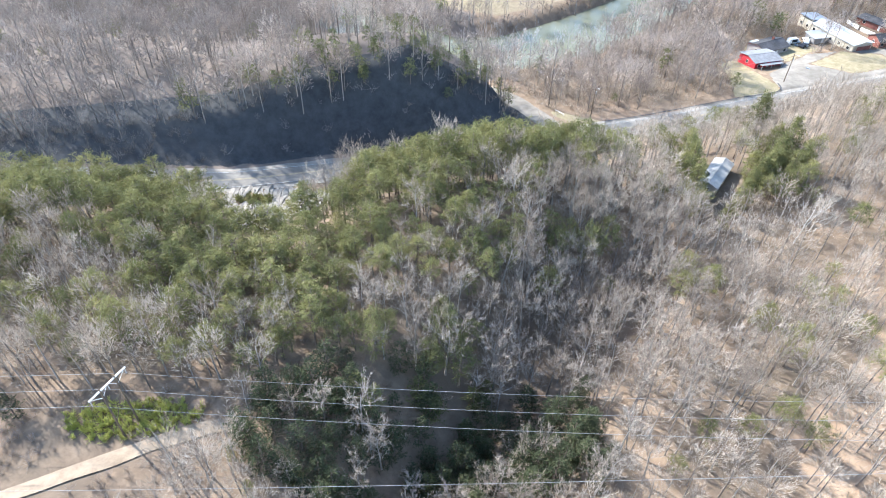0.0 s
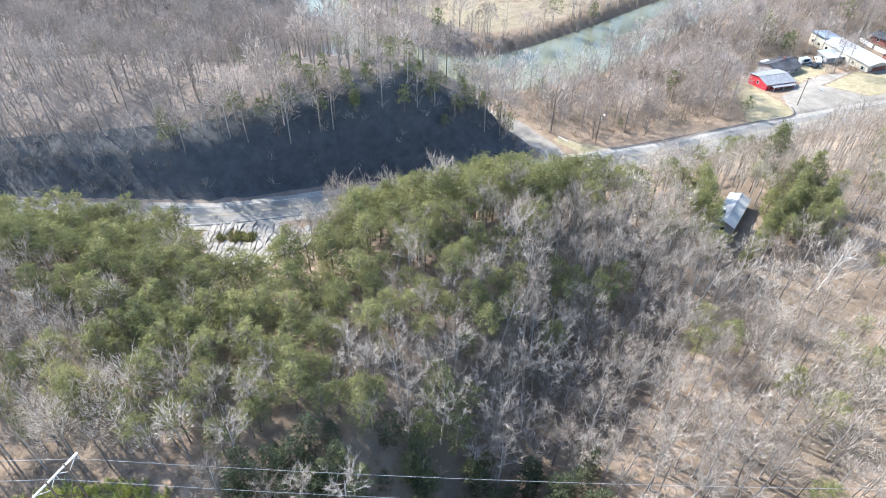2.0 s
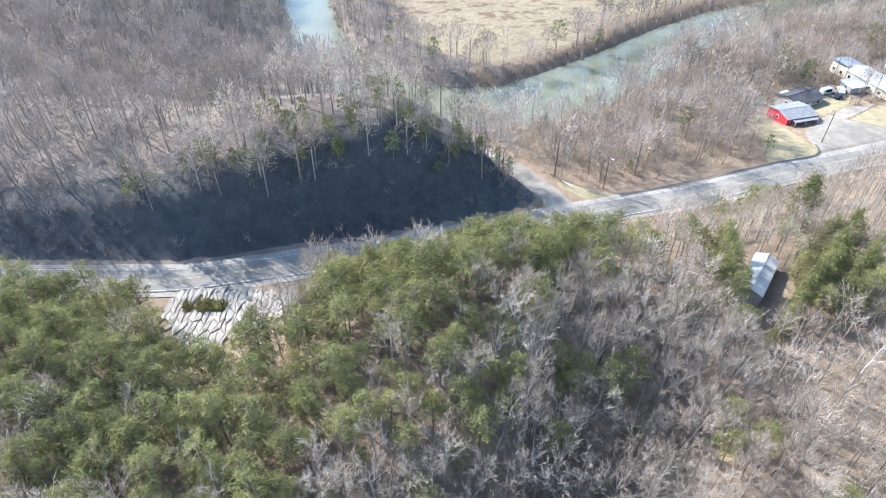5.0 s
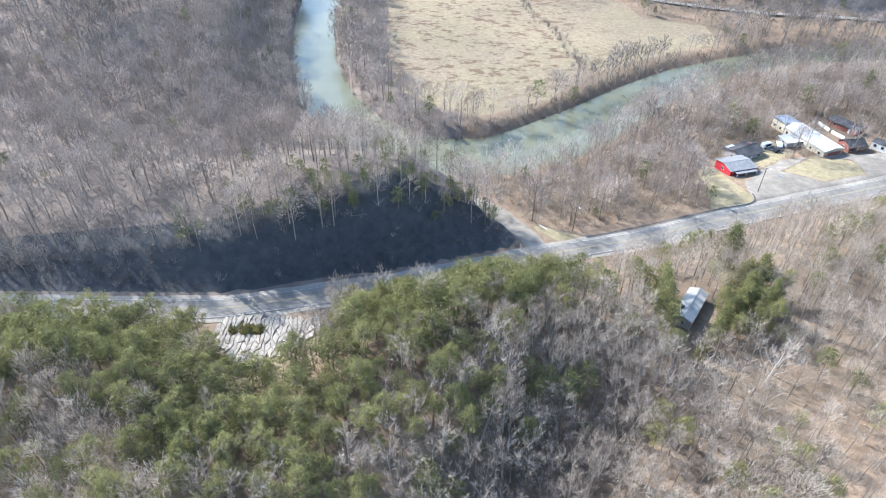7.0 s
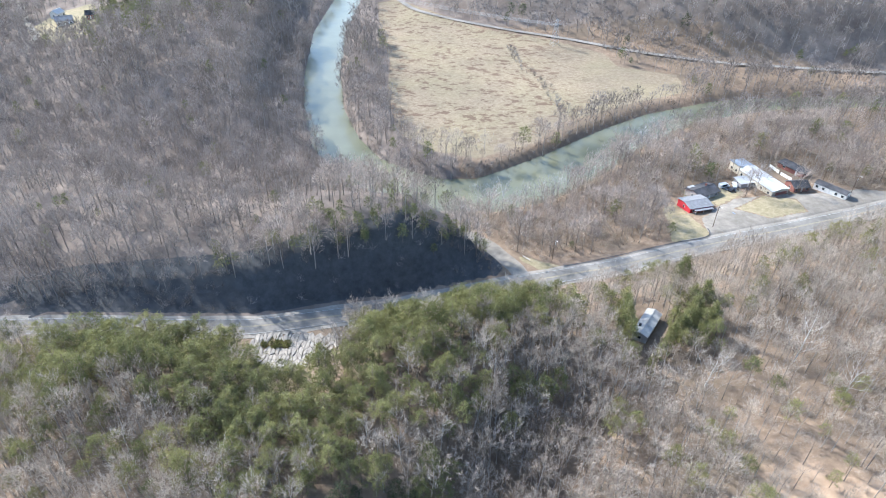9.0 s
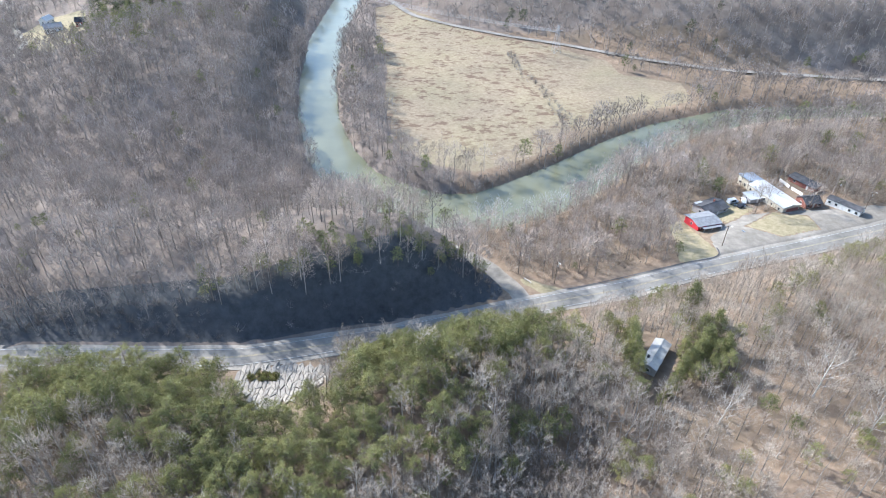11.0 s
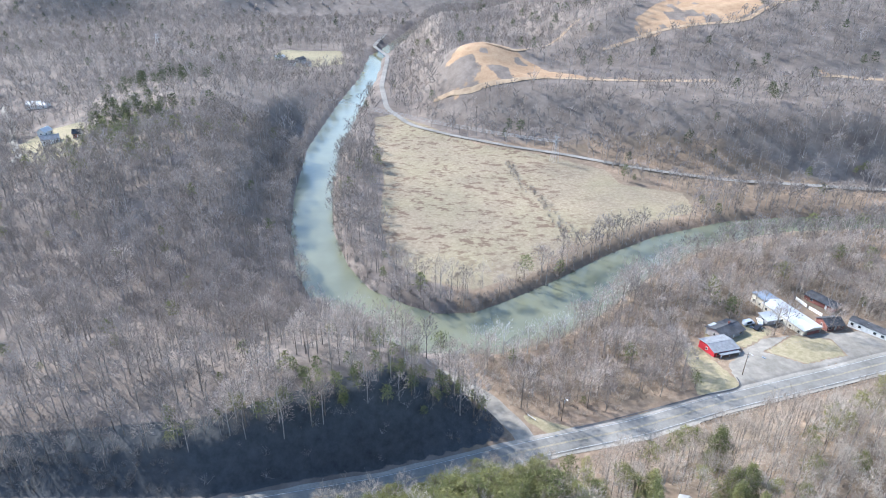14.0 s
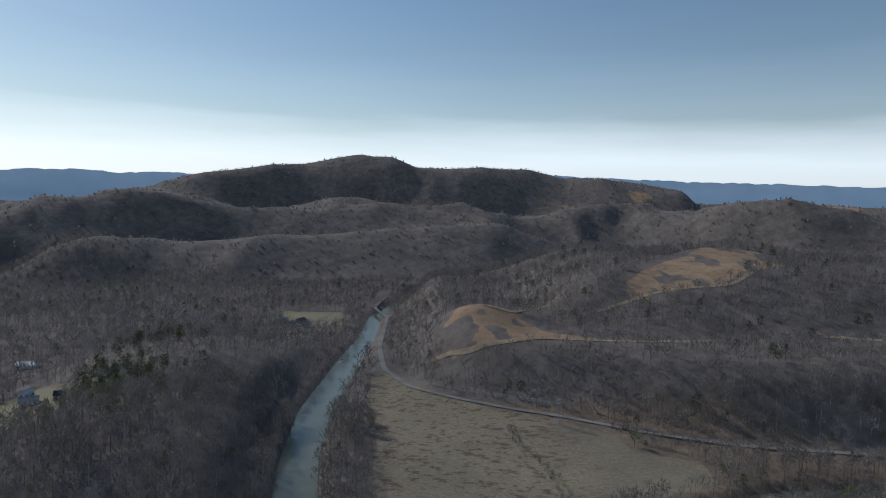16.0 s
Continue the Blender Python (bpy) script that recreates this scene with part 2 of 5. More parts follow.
def lumps(x, y, size):
    """Smooth value noise between -1 and 1."""
    u, v = x / size, y / size
    i, j = np.floor(u).astype(int), np.floor(v).astype(int)
    fu, fv = u - i, v - j
    fu, fv = fu * fu * (3 - 2 * fu), fv * fv * (3 - 2 * fv)
    g = lambda a, b: GRID[a % 256, b % 256]
    return 2 * ((g(i, j) * (1 - fu) + g(i + 1, j) * fu) * (1 - fv) + (g(i, j + 1) * (1 - fu) + g(i + 1, j + 1) * fu) * fv) - 1


def bump(x, y, cx, cy, sx, sy, turn=0.0):
    c, s = math.cos(radians(turn)), math.sin(radians(turn))
    u, v = (x - cx) * c + (y - cy) * s, -(x - cx) * s + (y - cy) * c
    return np.exp(-(u / sx) ** 2 - (v / sy) ** 2)


# crest heights of the far ridges: distance, then (heading, height)
RIDGES = [(1350, [(-34, 24), (-31, 66), (-25, 75), (-18, 67), (-9, 73), (-4, 91), (0, 106), (5, 100), (11.5, 60), (23, 62), (29, 76), (35, 80)]),
          (1720, [(-34, 107), (-30, 128), (-27, 145), (-23, 142), (-17, 112), (-9, 124), (-1, 121), (6, 113), (11, 123), (18, 132), (22, 116), (26, 140), (31, 154), (35, 152)]),
          (2500, [(-34, 91), (-27, 129), (-23, 193), (-20, 223), (-17, 250), (-12, 277), (-9, 303), (-7, 311), (-4, 299), (-2, 270), (1, 269), (8, 268), (11, 236),
                  (14, 240), (18, 216), (21, 187), (22, 149), (25, 148), (35, 150)]),
          (4250, [(-34, 266), (-32, 279), (-29, 282), (-27, 269), (-22, 283), (-18, 250), (6, 297), (10, 310), (16, 295), (22, 280), (28, 272), (35, 256)])]
DIPS = (8, 30, 45, 60)


def far_land(x, y):
    r, a = np.hypot(x - 5, y - 111), np.degrees(np.arctan2(x - 5, y - 111))
    warp = r * (1 + 0.06 * lumps(x, y, 420) * smooth(r, 1000, 1400) * smooth(3600 - r, 0, 800))
    knots, crest = [900.0], [np.full(x.shape, 14.0)]
    for (dist, line), dip in zip(RIDGES, DIPS):
        h = np.interp(a, [p[0] for p in line], [p[1] for p in line])
        h = np.where(np.abs(a) > 36, h + (60 - h) * smooth(np.abs(a), 36, 70) * 0.5, h)
        knots += [(knots[-1] + dist) / 2, dist]
        crest += [np.minimum(crest[-1], h) - dip, h]
    knots.append(4900.0)
    crest.append(crest[-1] * 0.6)
    z = crest[0] * 1.0
    for k in range(len(knots) - 1):
        s = smooth(warp, knots[k], knots[k + 1])
        z = np.where(warp > knots[k], crest[k] + (crest[k + 1] - crest[k]) * s, z)
    spur = (1 - 2 * np.abs(lumps(x, y, 250))) * 30 + (1 - 2 * np.abs(lumps(x + 50, y, 90))) * 8 - 6
    return z + spur * smooth(r, 950, 1250) * (0.35 + 0.95 * np.abs(np.sin(np.pi * smooth(r, 1350, 2500))))


def land(x, y):
    """Height of the ground."""
    x, y = np.asarray(x, float), np.asarray(y, float)
    rd, rz, rs = along(ROAD, x, y)
    vd, vw, vs = along(RIVER, x, y)
    td, tz, ts = along(RAIL, x, y)
    # south of the road: the near ridge, the ravine and the open slope
    south = 17 + 9 * bump(x, y, 8, 203, 42, 26, 10) + 5 * bump(x, y, -38, 150, 55, 45) + 6 * smooth(x, 45, 130) - 10 * smooth(-x, 60, 170) * smooth(y, 150, 220)
    south += 7 * bump(x, y, -85, 195, 30, 22) - 4 * bump(x, y, -45, 205, 13, 20) + lumps(x, y, 37) * 1.6 + lumps(x, y, 13) * 0.5
    ravine, deep, _ = along([(-10, 100, 22), (2, 138, 23), (20, 162, 16), (38, 190, 10), (48, 222, 1)], x, y)
    south -= 0.7 * deep * np.exp(-(ravine / 15) ** 2)
    south -= 14 * smooth(70 - y, 0, 90)
    # north of it: the cut, the wooded spur behind it, the flats by the river
    spur_line, spur_h, _ = along([(28, 266, 3), (14, 268, 13), (-10, 270, 28), (-40, 270, 25), (-75, 270, 18.5), (-130, 278, 16.5), (-330, 306, 20), (-500, 330, 24)], x, y)
    north = 6 + spur_h * np.exp(-(spur_line / 46) ** 2) + lumps(x, y, 41) * 1.4
    north += 34 * bump(x, y, -190, 610, 90, 130, 12) + 14 * bump(x, y, -150, 450, 80, 60) + 22 * bump(x, y, -380, 420, 130, 120) + 18 * bump(x, y, -420, 760, 130, 160)
    east = smooth(x, 25, 60)
    north = north * (1 - east) + (5 + 3 * smooth(x, 90, 180)) * east
    cut = np.clip((rd - 8) / (13 - 3 * smooth(-x, 30, 60) + 33 * smooth(-x, 105, 185)), 0, 1) ** 0.9 * (1 - east) + smooth(rd, 8, 45) * east
    z = np.where(rs > 0, rz + (north - rz) * cut, rz + (south - rz) * smooth(rd, 9, 40))
    sd, sz, _ = along(SIDE, x, y)
    z = sz + (z - sz) * smooth(sd, 4, 13)
    # the river and its flood plain
    plain_z = 3.6 + lumps(x, y, 60) * 0.4
    z = z + (plain_z - z) * smooth(38 - (vd - vw), 0, 32) * np.where(rs > 0, 1, 0)
    beyond = (vs > 0) & (x > -90)
    z = np.where(beyond & (rs > 0), plain_z + (z - plain_z) * 0, z)
    # the mined hill behind the track
    dr = np.where(ts > 0, td, 0)
    gate = smooth(x, -45, 12)
    hill = 40 * smooth(dr, 12, 74) + 46 * smooth(dr, 112, 290) + 14 * bump(x, y, 330, 860, 90, 70) + 15 * bump(x, y, 46, 716, 40, 30) + 5 * lumps(x, y, 55) * smooth(dr, 100, 160)
    gentle = 30 * smooth(dr, 15, 200)
    z = np.where(ts > 0, np.where(y > 480, 4.5 + hill * gate + gentle * (1 - gate) + lumps(x, y, 48) * 1.5 * smooth(dr, 10, 60), z), z)
    z = tz - 0.3 + (z - tz + 0.3) * smooth(td, 3.0, 9)
    r = np.hypot(x - 5, y - 111)
    z = z + (far_land(x, y) - z) * smooth(r, 930, 1180)
    # the channel last, so that it stays open
    bed = -1.6 + (z + 1.6) * smooth(vd - vw, -1.5, 6.5)
    z = np.where(r < 1250, bed, z)
    return np.where(rd < 7, rz - 0.35 + (z - rz + 0.35) * smooth(rd, 5.2, 7), z)


def ground_at(x, y):
    return float(land(np.array([x]), np.array([y]))[0])


def mesh_of(name, verts, faces, material, attributes=(), smooth_faces=False):
    """A mesh from arrays of places and equal-sided faces."""
    verts, faces = np.asarray(verts, np.float32), np.asarray(faces, np.int32)
    me = bpy.data.meshes.new(name)
    n, k = faces.shape
    me.vertices.add(len(verts))
    me.vertices.foreach_set("co", verts.ravel())
    me.loops.add(n * k)
    me.loops.foreach_set("vertex_index", faces.ravel())
    me.polygons.add(n)
    me.polygons.foreach_set("loop_start", np.arange(0, n * k, k, dtype=np.int32))
    if smooth_faces:
        me.polygons.foreach_set("use_smooth", np.ones(n, bool))
    for key, values in attributes:
        me.attributes.new(key, "FLOAT", "POINT").data.foreach_set("value", np.asarray(values, np.float32))
    me.materials.append(material)
    me.update(calc_edges=True)
    return me


# ---- the ground: one sheet, rings that widen to the horizon ----
def ground_material():
    k = Mat("leaf_litter_and_grass", 0.95, 0, 0.1)
    litter = k.ramp(k.noise(0.35, 6, 0.7), (0.25, (0.135, 0.096, 0.068)), (0.5, (0.24, 0.178, 0.127)), (0.75, (0.36, 0.275, 0.2)))
    litter = k.mix(k.ramp(k.noise(0.03, 4), (0.4, (0, 0, 0)), (0.65, (1, 1, 1))), litter, (0.17, 0.135, 0.1))
    straw = k.ramp(k.noise(0.45, 8, 0.78), (0.3, (0.17, 0.134, 0.092)), (0.5, (0.255, 0.208, 0.148)), (0.72, (0.34, 0.288, 0.208)))
    green = k.ramp(k.noise(0.02, 4), (0.42, (0.0, 0.0, 0.0)), (0.7, (1, 1, 1)))
    straw = k.mix(k.math("MULTIPLY", green, 0.35), straw, (0.265, 0.25, 0.135))
    dark = k.ramp(k.noise(0.15, 6, 0.62, (1.0, 1.5, 1.0)), (0.53, (0, 0, 0)), (0.6, (1, 1, 1)))
    straw = k.mix(k.math("MULTIPLY", dark, k.math("MULTIPLY", k.attr("rough"), 0.85)), straw, (0.14, 0.095, 0.068))
    lawn = k.ramp(k.noise(0.4, 6, 0.7), (0.3, (0.2, 0.18, 0.105)), (0.7, (0.35, 0.295, 0.2)))
    # rock of the road cut, its shade painted in as a near-black grey
    shade_dark_shale = k.ramp(k.noise(0.3, 7, 0.7), (0.3, (0.05, 0.052, 0.055)), (0.7, (0.095, 0.098, 0.1)))
    soil = k.ramp(k.noise(0.25, 7, 0.7), (0.3, (0.3, 0.21, 0.14)), (0.7, (0.46, 0.345, 0.245)))
    scarp = k.ramp(k.noise(0.08, 7, 0.7), (0.3, (0.255, 0.165, 0.1)), (0.7, (0.43, 0.3, 0.19)))
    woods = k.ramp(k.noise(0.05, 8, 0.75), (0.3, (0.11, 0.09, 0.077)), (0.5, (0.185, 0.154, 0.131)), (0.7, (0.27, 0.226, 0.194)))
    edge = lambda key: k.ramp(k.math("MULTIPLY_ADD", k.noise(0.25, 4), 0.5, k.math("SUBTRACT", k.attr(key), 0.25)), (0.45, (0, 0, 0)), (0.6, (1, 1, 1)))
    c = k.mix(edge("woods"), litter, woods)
    for key, col in (("cut", shade_dark_shale), ("field", straw), ("lawn", lawn), ("soil", soil), ("scarp", scarp)):
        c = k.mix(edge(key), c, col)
    far = k.noise(0.012, 5)
    c = k.mix(1.0, c, k.ramp(far, (0.3, (0.8, 0.8, 0.82)), (0.7, (1.15, 1.12, 1.08))), "MULTIPLY")
    return k.colour(c).bump(k.noise(0.6, 6, 0.7), 0.5, 0.5).m


M_GROUND = ground_material()
rings = 20.0 * np.exp(np.arange(0, 400) * math.log(3700 / 20.0) / 399)
rings = np.concatenate([[0.02, 4, 8, 12, 16], rings])
front = np.linspace(-46, 46, 230)
back = np.linspace(46, 314, 61)[1:-1]
angles = np.radians(np.concatenate([front, back]))
na, nr = len(angles), len(rings)
gx = 5 + np.outer(rings, np.sin(angles)).ravel()
gy = 100 + np.outer(rings, np.cos(angles)).ravel()
gz = land(gx, gy)
ii, jj = np.meshgrid(np.arange(nr - 1), np.arange(na), indexing="ij")
jn = (jj + 1) % na
gf = np.stack([ii * na + jj, ii * na + jn, (ii + 1) * na + jn, (ii + 1) * na + jj], -1).reshape(-1, 4)[:, ::-1]
soft_in = lambda poly, w: smooth(inside(poly, gx, gy), -w, w)
field_mask = soft_in(FIELD, 5)
lawn_mask = np.max([soft_in(p, 1.2) for p in LAWNS] + [soft_in(HAMLET, 5), soft_in(FARLAWN, 8)], 0)
soil_mask = np.maximum(smooth(gx, 46, 70) * smooth(182 - gy, 0, 26) * (0.45 + 0.4 * smooth(lumps(gx, gy, 11), -0.4, 0.4)),
                       soft_in(CLEARING, 3) * (0.1 + 0.45 * smooth(lumps(gx, gy, 7), 0.1, 0.7)))
scarp_mask = np.max([soft_in(p, 6) * (0.2 + 0.8 * smooth(lumps(gx, gy, 16) + 0.5 * lumps(gx, gy, 6), -0.5, 0.2)) for p in SCARPS], 0)
gr = np.hypot(gx - 5, gy - 111)
ridge_bare = smooth(lumps(gx, gy, 120), 0.35, 0.6) * smooth(gr, 1600, 1800) * smooth(gx, 150, 400) * smooth(2700 - gr, 0, 200)
scarp_mask = np.maximum(scarp_mask, 0.9 * ridge_bare)
gd, _, gs = along(ROAD, gx, gy)
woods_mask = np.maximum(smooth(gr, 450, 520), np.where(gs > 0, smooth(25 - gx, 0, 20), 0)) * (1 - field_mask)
# face of the cut, where the shade-darkened rock colour goes
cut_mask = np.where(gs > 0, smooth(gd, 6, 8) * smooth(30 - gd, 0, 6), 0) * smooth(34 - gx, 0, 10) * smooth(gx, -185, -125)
rough_mask = smooth(-gx, -130, -70) * smooth(gy, 360, 420)
gverts = np.column_stack([gx, gy, gz])
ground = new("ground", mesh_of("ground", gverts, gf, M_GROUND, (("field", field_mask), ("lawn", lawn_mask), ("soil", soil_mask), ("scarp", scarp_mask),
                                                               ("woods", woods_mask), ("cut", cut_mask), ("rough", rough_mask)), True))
tagged(ground, "leaf-covered wooded hills with a straw-coloured meadow", "ground", kind="structure")

# the last blue ridge, kilometres off, its haze painted in as colour and glow
def backdrop():
    a = np.radians(np.linspace(-70, 70, 360))
    top = np.interp(np.degrees(a), [p[0] for p in RIDGES[3][1]], [p[1] for p in RIDGES[3][1]]) + 5 * lumps(a * 900, a * 0, 9) + 3 * lumps(a * 900, a * 0 + 5, 3)
    v = [np.column_stack([5 + r * np.sin(a), 111 + r * np.cos(a), z]) for r, z in ((3690, np.full(len(a), 40.0)), (4000, 60 + top * 0.35), (4250, top), (4500, top * 0.5))]
    n = len(a)
    i = np.arange(3)[:, None] * n + np.arange(n - 1)[None]
    f = np.stack([i, i + 1, i + n + 1, i + n], -1).reshape(-1, 4)
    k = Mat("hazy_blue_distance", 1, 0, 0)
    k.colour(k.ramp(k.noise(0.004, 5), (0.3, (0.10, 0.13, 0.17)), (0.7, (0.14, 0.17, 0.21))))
    # a faint blue emission stands in for haze in the air
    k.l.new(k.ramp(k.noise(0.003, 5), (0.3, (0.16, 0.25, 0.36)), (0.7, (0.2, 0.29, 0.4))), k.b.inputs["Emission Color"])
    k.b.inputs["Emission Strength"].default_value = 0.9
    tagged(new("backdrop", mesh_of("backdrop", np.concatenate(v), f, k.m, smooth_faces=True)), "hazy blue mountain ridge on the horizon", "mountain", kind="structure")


backdrop()

# ---- water ----
def water_material():
    k = Mat("river_water", 0.16, 0, 0.5)
    c = k.ramp(k.noise(0.02, 4), (0.35, (0.125, 0.128, 0.08)), (0.65, (0.185, 0.182, 0.115)))
    k.colour(c).bump(k.noise(0.8, 5, 0.6, (1, 0.4, 1)), 0.12, 0.1)
    return k.m


def ribbon(line, left, right, lift, step=3.0, drape=False, wander=0.0):
    """A strip along a line of (x, y, z or width): vertices and faces, from `left` to `right` of it."""
    p = np.array(line, float)
    seg = np.hypot(*np.diff(p[:, :2], axis=0).T)
    s = np.concatenate([[0], np.cumsum(seg)])
    u = np.linspace(0, s[-1], max(2, int(s[-1] / step)))
    q = np.column_stack([np.interp(u, s, p[:, k]) for k in range(3)])
    for _ in range(6):
        q[1:-1] = (q[:-2] + 2 * q[1:-1] + q[2:]) / 4
    t = np.gradient(q[:, :2], axis=0)
    t /= np.hypot(*t.T)[:, None]
    nrm = np.column_stack([-t[:, 1], t[:, 0]])
    cols = np.linspace(left, right, 2 if not drape else max(2, int(abs(right - left) / 2) + 2))
    v = []
    for c in cols:
        w = c + wander * lumps(u, u * 0 + c * 7, 6)
        x, y = (q[:, :2] + nrm * w[:, None]).T if np.ndim(w) else (q[:, :2] + nrm * w).T
        z = land(x, y) + lift if drape else q[:, 2] + lift
        v.append(np.column_stack([x, y, z]))
    v = np.array(v)
    m, n = v.shape[:2]
    a, b = np.meshgrid(np.arange(m - 1), np.arange(n - 1), indexing="ij")
    f = np.stack([a * n + b, a * n + b + 1, (a + 1) * n + b + 1, (a + 1) * n + b], -1).reshape(-1, 4)
    return v.reshape(-1, 3), f


def strip(name, line, left, right, lift, material, label, category, step=3.0, drape=False, wander=0.0, parent=None):
    v, f = ribbon(line, left, right, lift, step, drape, wander)
    ob = new(name, mesh_of(name, v, f, material, smooth_faces=True))
    if parent:
        ob.parent = parent
        return ob
    return tagged(ob, label, category, kind="structure")


river_z = [(x, y, 0.0) for x, y, w in RIVER]
strip("water", river_z, 24, -24, 0.0, water_material(), "green slow river with a ruffled surface", "river", step=6)

# ---- road ----
def asphalt(name, dark, light, scale=0.5):
    k = Mat(name, 0.92, 0, 0.08)
    c = k.ramp(k.noise(scale, 7, 0.7), (0.3, dark), (0.7, light))
    c = k.mix(1.0, c, k.ramp(k.noise(0.05, 4), (0.35, (0.8, 0.8, 0.8)), (0.65, (1.2, 1.2, 1.2))), "MULTIPLY")
    return k.colour(c).bump(k.noise(9, 3), 0.3, 0.02).m


M_ASPHALT = asphalt("worn_asphalt", (0.17, 0.16, 0.143), (0.245, 0.23, 0.206))
M_SHOULDER = asphalt("gravel_shoulder", (0.23, 0.208, 0.178), (0.35, 0.32, 0.275), 1.2)
M_GRAVEL = asphalt("pale_gravel", (0.175, 0.158, 0.133), (0.3, 0.27, 0.23), 0.25)
M_WHITE_LINE = plain("white_road_paint", (0.5, 0.5, 0.49), 0.7, 0.2, 2)
M_YELLOW_LINE = plain("yellow_road_paint", (0.36, 0.3, 0.19), 0.7, 0.15, 2)
shoulder = strip("road_shoulder", ROAD, 5.7, -5.7, -0.12, M_SHOULDER, "gravel shoulder along a two-lane highway", "road shoulder", wander=0.5)
road = strip("road", ROAD, 4.0, -4.0, 0.02, M_ASPHALT, "grey two-lane asphalt highway with painted lines", "road")
for name, a, b, mat in (("edge_line", 3.68, 3.55, M_WHITE_LINE), ("edge_line", -3.55, -3.68, M_WHITE_LINE), ("centre_line", 0.28, 0.12, M_YELLOW_LINE), ("centre_line", -0.12, -0.28, M_YELLOW_LINE)):
    strip(name, ROAD, a, b, 0.045, mat, "", "", parent=road)
strip("side_road", SIDE, 3.4, -3.4, 0.12, M_GRAVEL, "narrow pale side road leaving the highway", "road", drape=True, wander=0.3)
M_BENCH = asphalt("bare_earth_track", (0.27, 0.19, 0.125), (0.4, 0.3, 0.2), 0.1)
for bench in ([(3, 672, 0), (20, 657, 0), (65, 648, 0), (137, 641, 0), (200, 640, 0), (242, 638, 0)], [(325, 645, 0), (360, 643, 0), (430, 640, 0)],
              [(46, 718, 0), (75, 706, 0), (110, 748, 0), (150, 792, 0)], [(160, 722, 0), (230, 742, 0), (300, 740, 0), (390, 815, 0)]):
    strip("mine_bench", bench, 2.4, -2.4, 0.4, M_BENCH, "bare earth track along a mined bench on the hill", "track", step=6, drape=True, wander=0.8)
strip("railway_bed", RAIL, 2.5, -2.5, 0.12, asphalt("railway_ballast", (0.18, 0.165, 0.146), (0.28, 0.26, 0.232), 0.8), "pale gravel railway bed along the foot of the hill", "railway", step=5)


def patch(name, poly, lift, material, label, category, step=0.6, holes=()):
    """A flat area draped over the ground, with a ragged edge."""
    p = np.array(poly)
    xs, ys = np.arange(p[:, 0].min() - 2, p[:, 0].max() + 2, step), np.arange(p[:, 1].min() - 2, p[:, 1].max() + 2, step)
    x, y = (g.ravel() for g in np.meshgrid(xs, ys, indexing="ij"))
    keep = inside(poly, x, y) + 0.45 * lumps(x, y, 3.5) > 0
    for hole in holes:
        keep &= inside(hole, x, y) + 0.5 * lumps(x, y, 4.5) < 0
    n = len(ys)
    i = np.arange(len(xs) - 1)[:, None] * n + np.arange(n - 1)[None]
    f = np.stack([i, i + n, i + n + 1, i + 1], -1).reshape(-1, 4)
    f = f[keep[f].all(1)]
    used = np.unique(f)
    remap = np.full(len(x), -1)
    remap[used] = np.arange(len(used))
    v = np.column_stack([x, y, land(x, y) + lift])[used]
    return tagged(new(name, mesh_of(name, v, remap[f], material, smooth_faces=True)), label, category, kind="structure")


patch("gravel_lot", LOT, 0.1, M_GRAVEL, "pale gravel yard in front of roadside buildings", "parking lot", holes=LAWNS)

# ---- trees: templates as arrays of triangles ----
def tube(path, radii, sides):
    """Triangles of a tapered tube along a path."""
    path, v, f = np.asarray(path, float), [], []
    for k, (p, r) in enumerate(zip(path, radii)):
        d = path[min(k + 1, len(path) - 1)] - path[max(k - 1, 0)]
        d /= np.linalg.norm(d) + 1e-9
        a = np.cross(d, (0, 0, 1) if abs(d[2]) < 0.9 else (1, 0, 0))
        a /= np.linalg.norm(a) + 1e-9
        b = np.cross(d, a)
        for s in range(sides):
            t = 2 * math.pi * s / sides
            v.append(p + r * (math.cos(t) * a + math.sin(t) * b))
    for k in range(len(path) - 1):
        for s in range(sides):
            q, w = k * sides + s, k * sides + (s + 1) % sides
            f += [(q, w, w + sides), (q, w + sides, q + sides)]
    return v, f


class Shape:
    def __init__(self):
        self.v, self.f = [], []

    def add(self, v, f):
        n = len(self.v)
        self.v += [tuple(p) for p in v]
        self.f += [(a + n, b + n, c + n) for a, b, c in f]

    def blade(self, root, tip, width, rng):
        d = np.asarray(tip) - root
        side = np.cross(d, rng.normal(size=3))
        side *= width / (np.linalg.norm(side) + 1e-9)
        self.add([root - side, root + side, tip], [(0, 1, 2)])

    def arrays(self):
        return np.array(self.v, np.float32).reshape(-1, 3), np.array(self.f, np.int32).reshape(-1, 3)


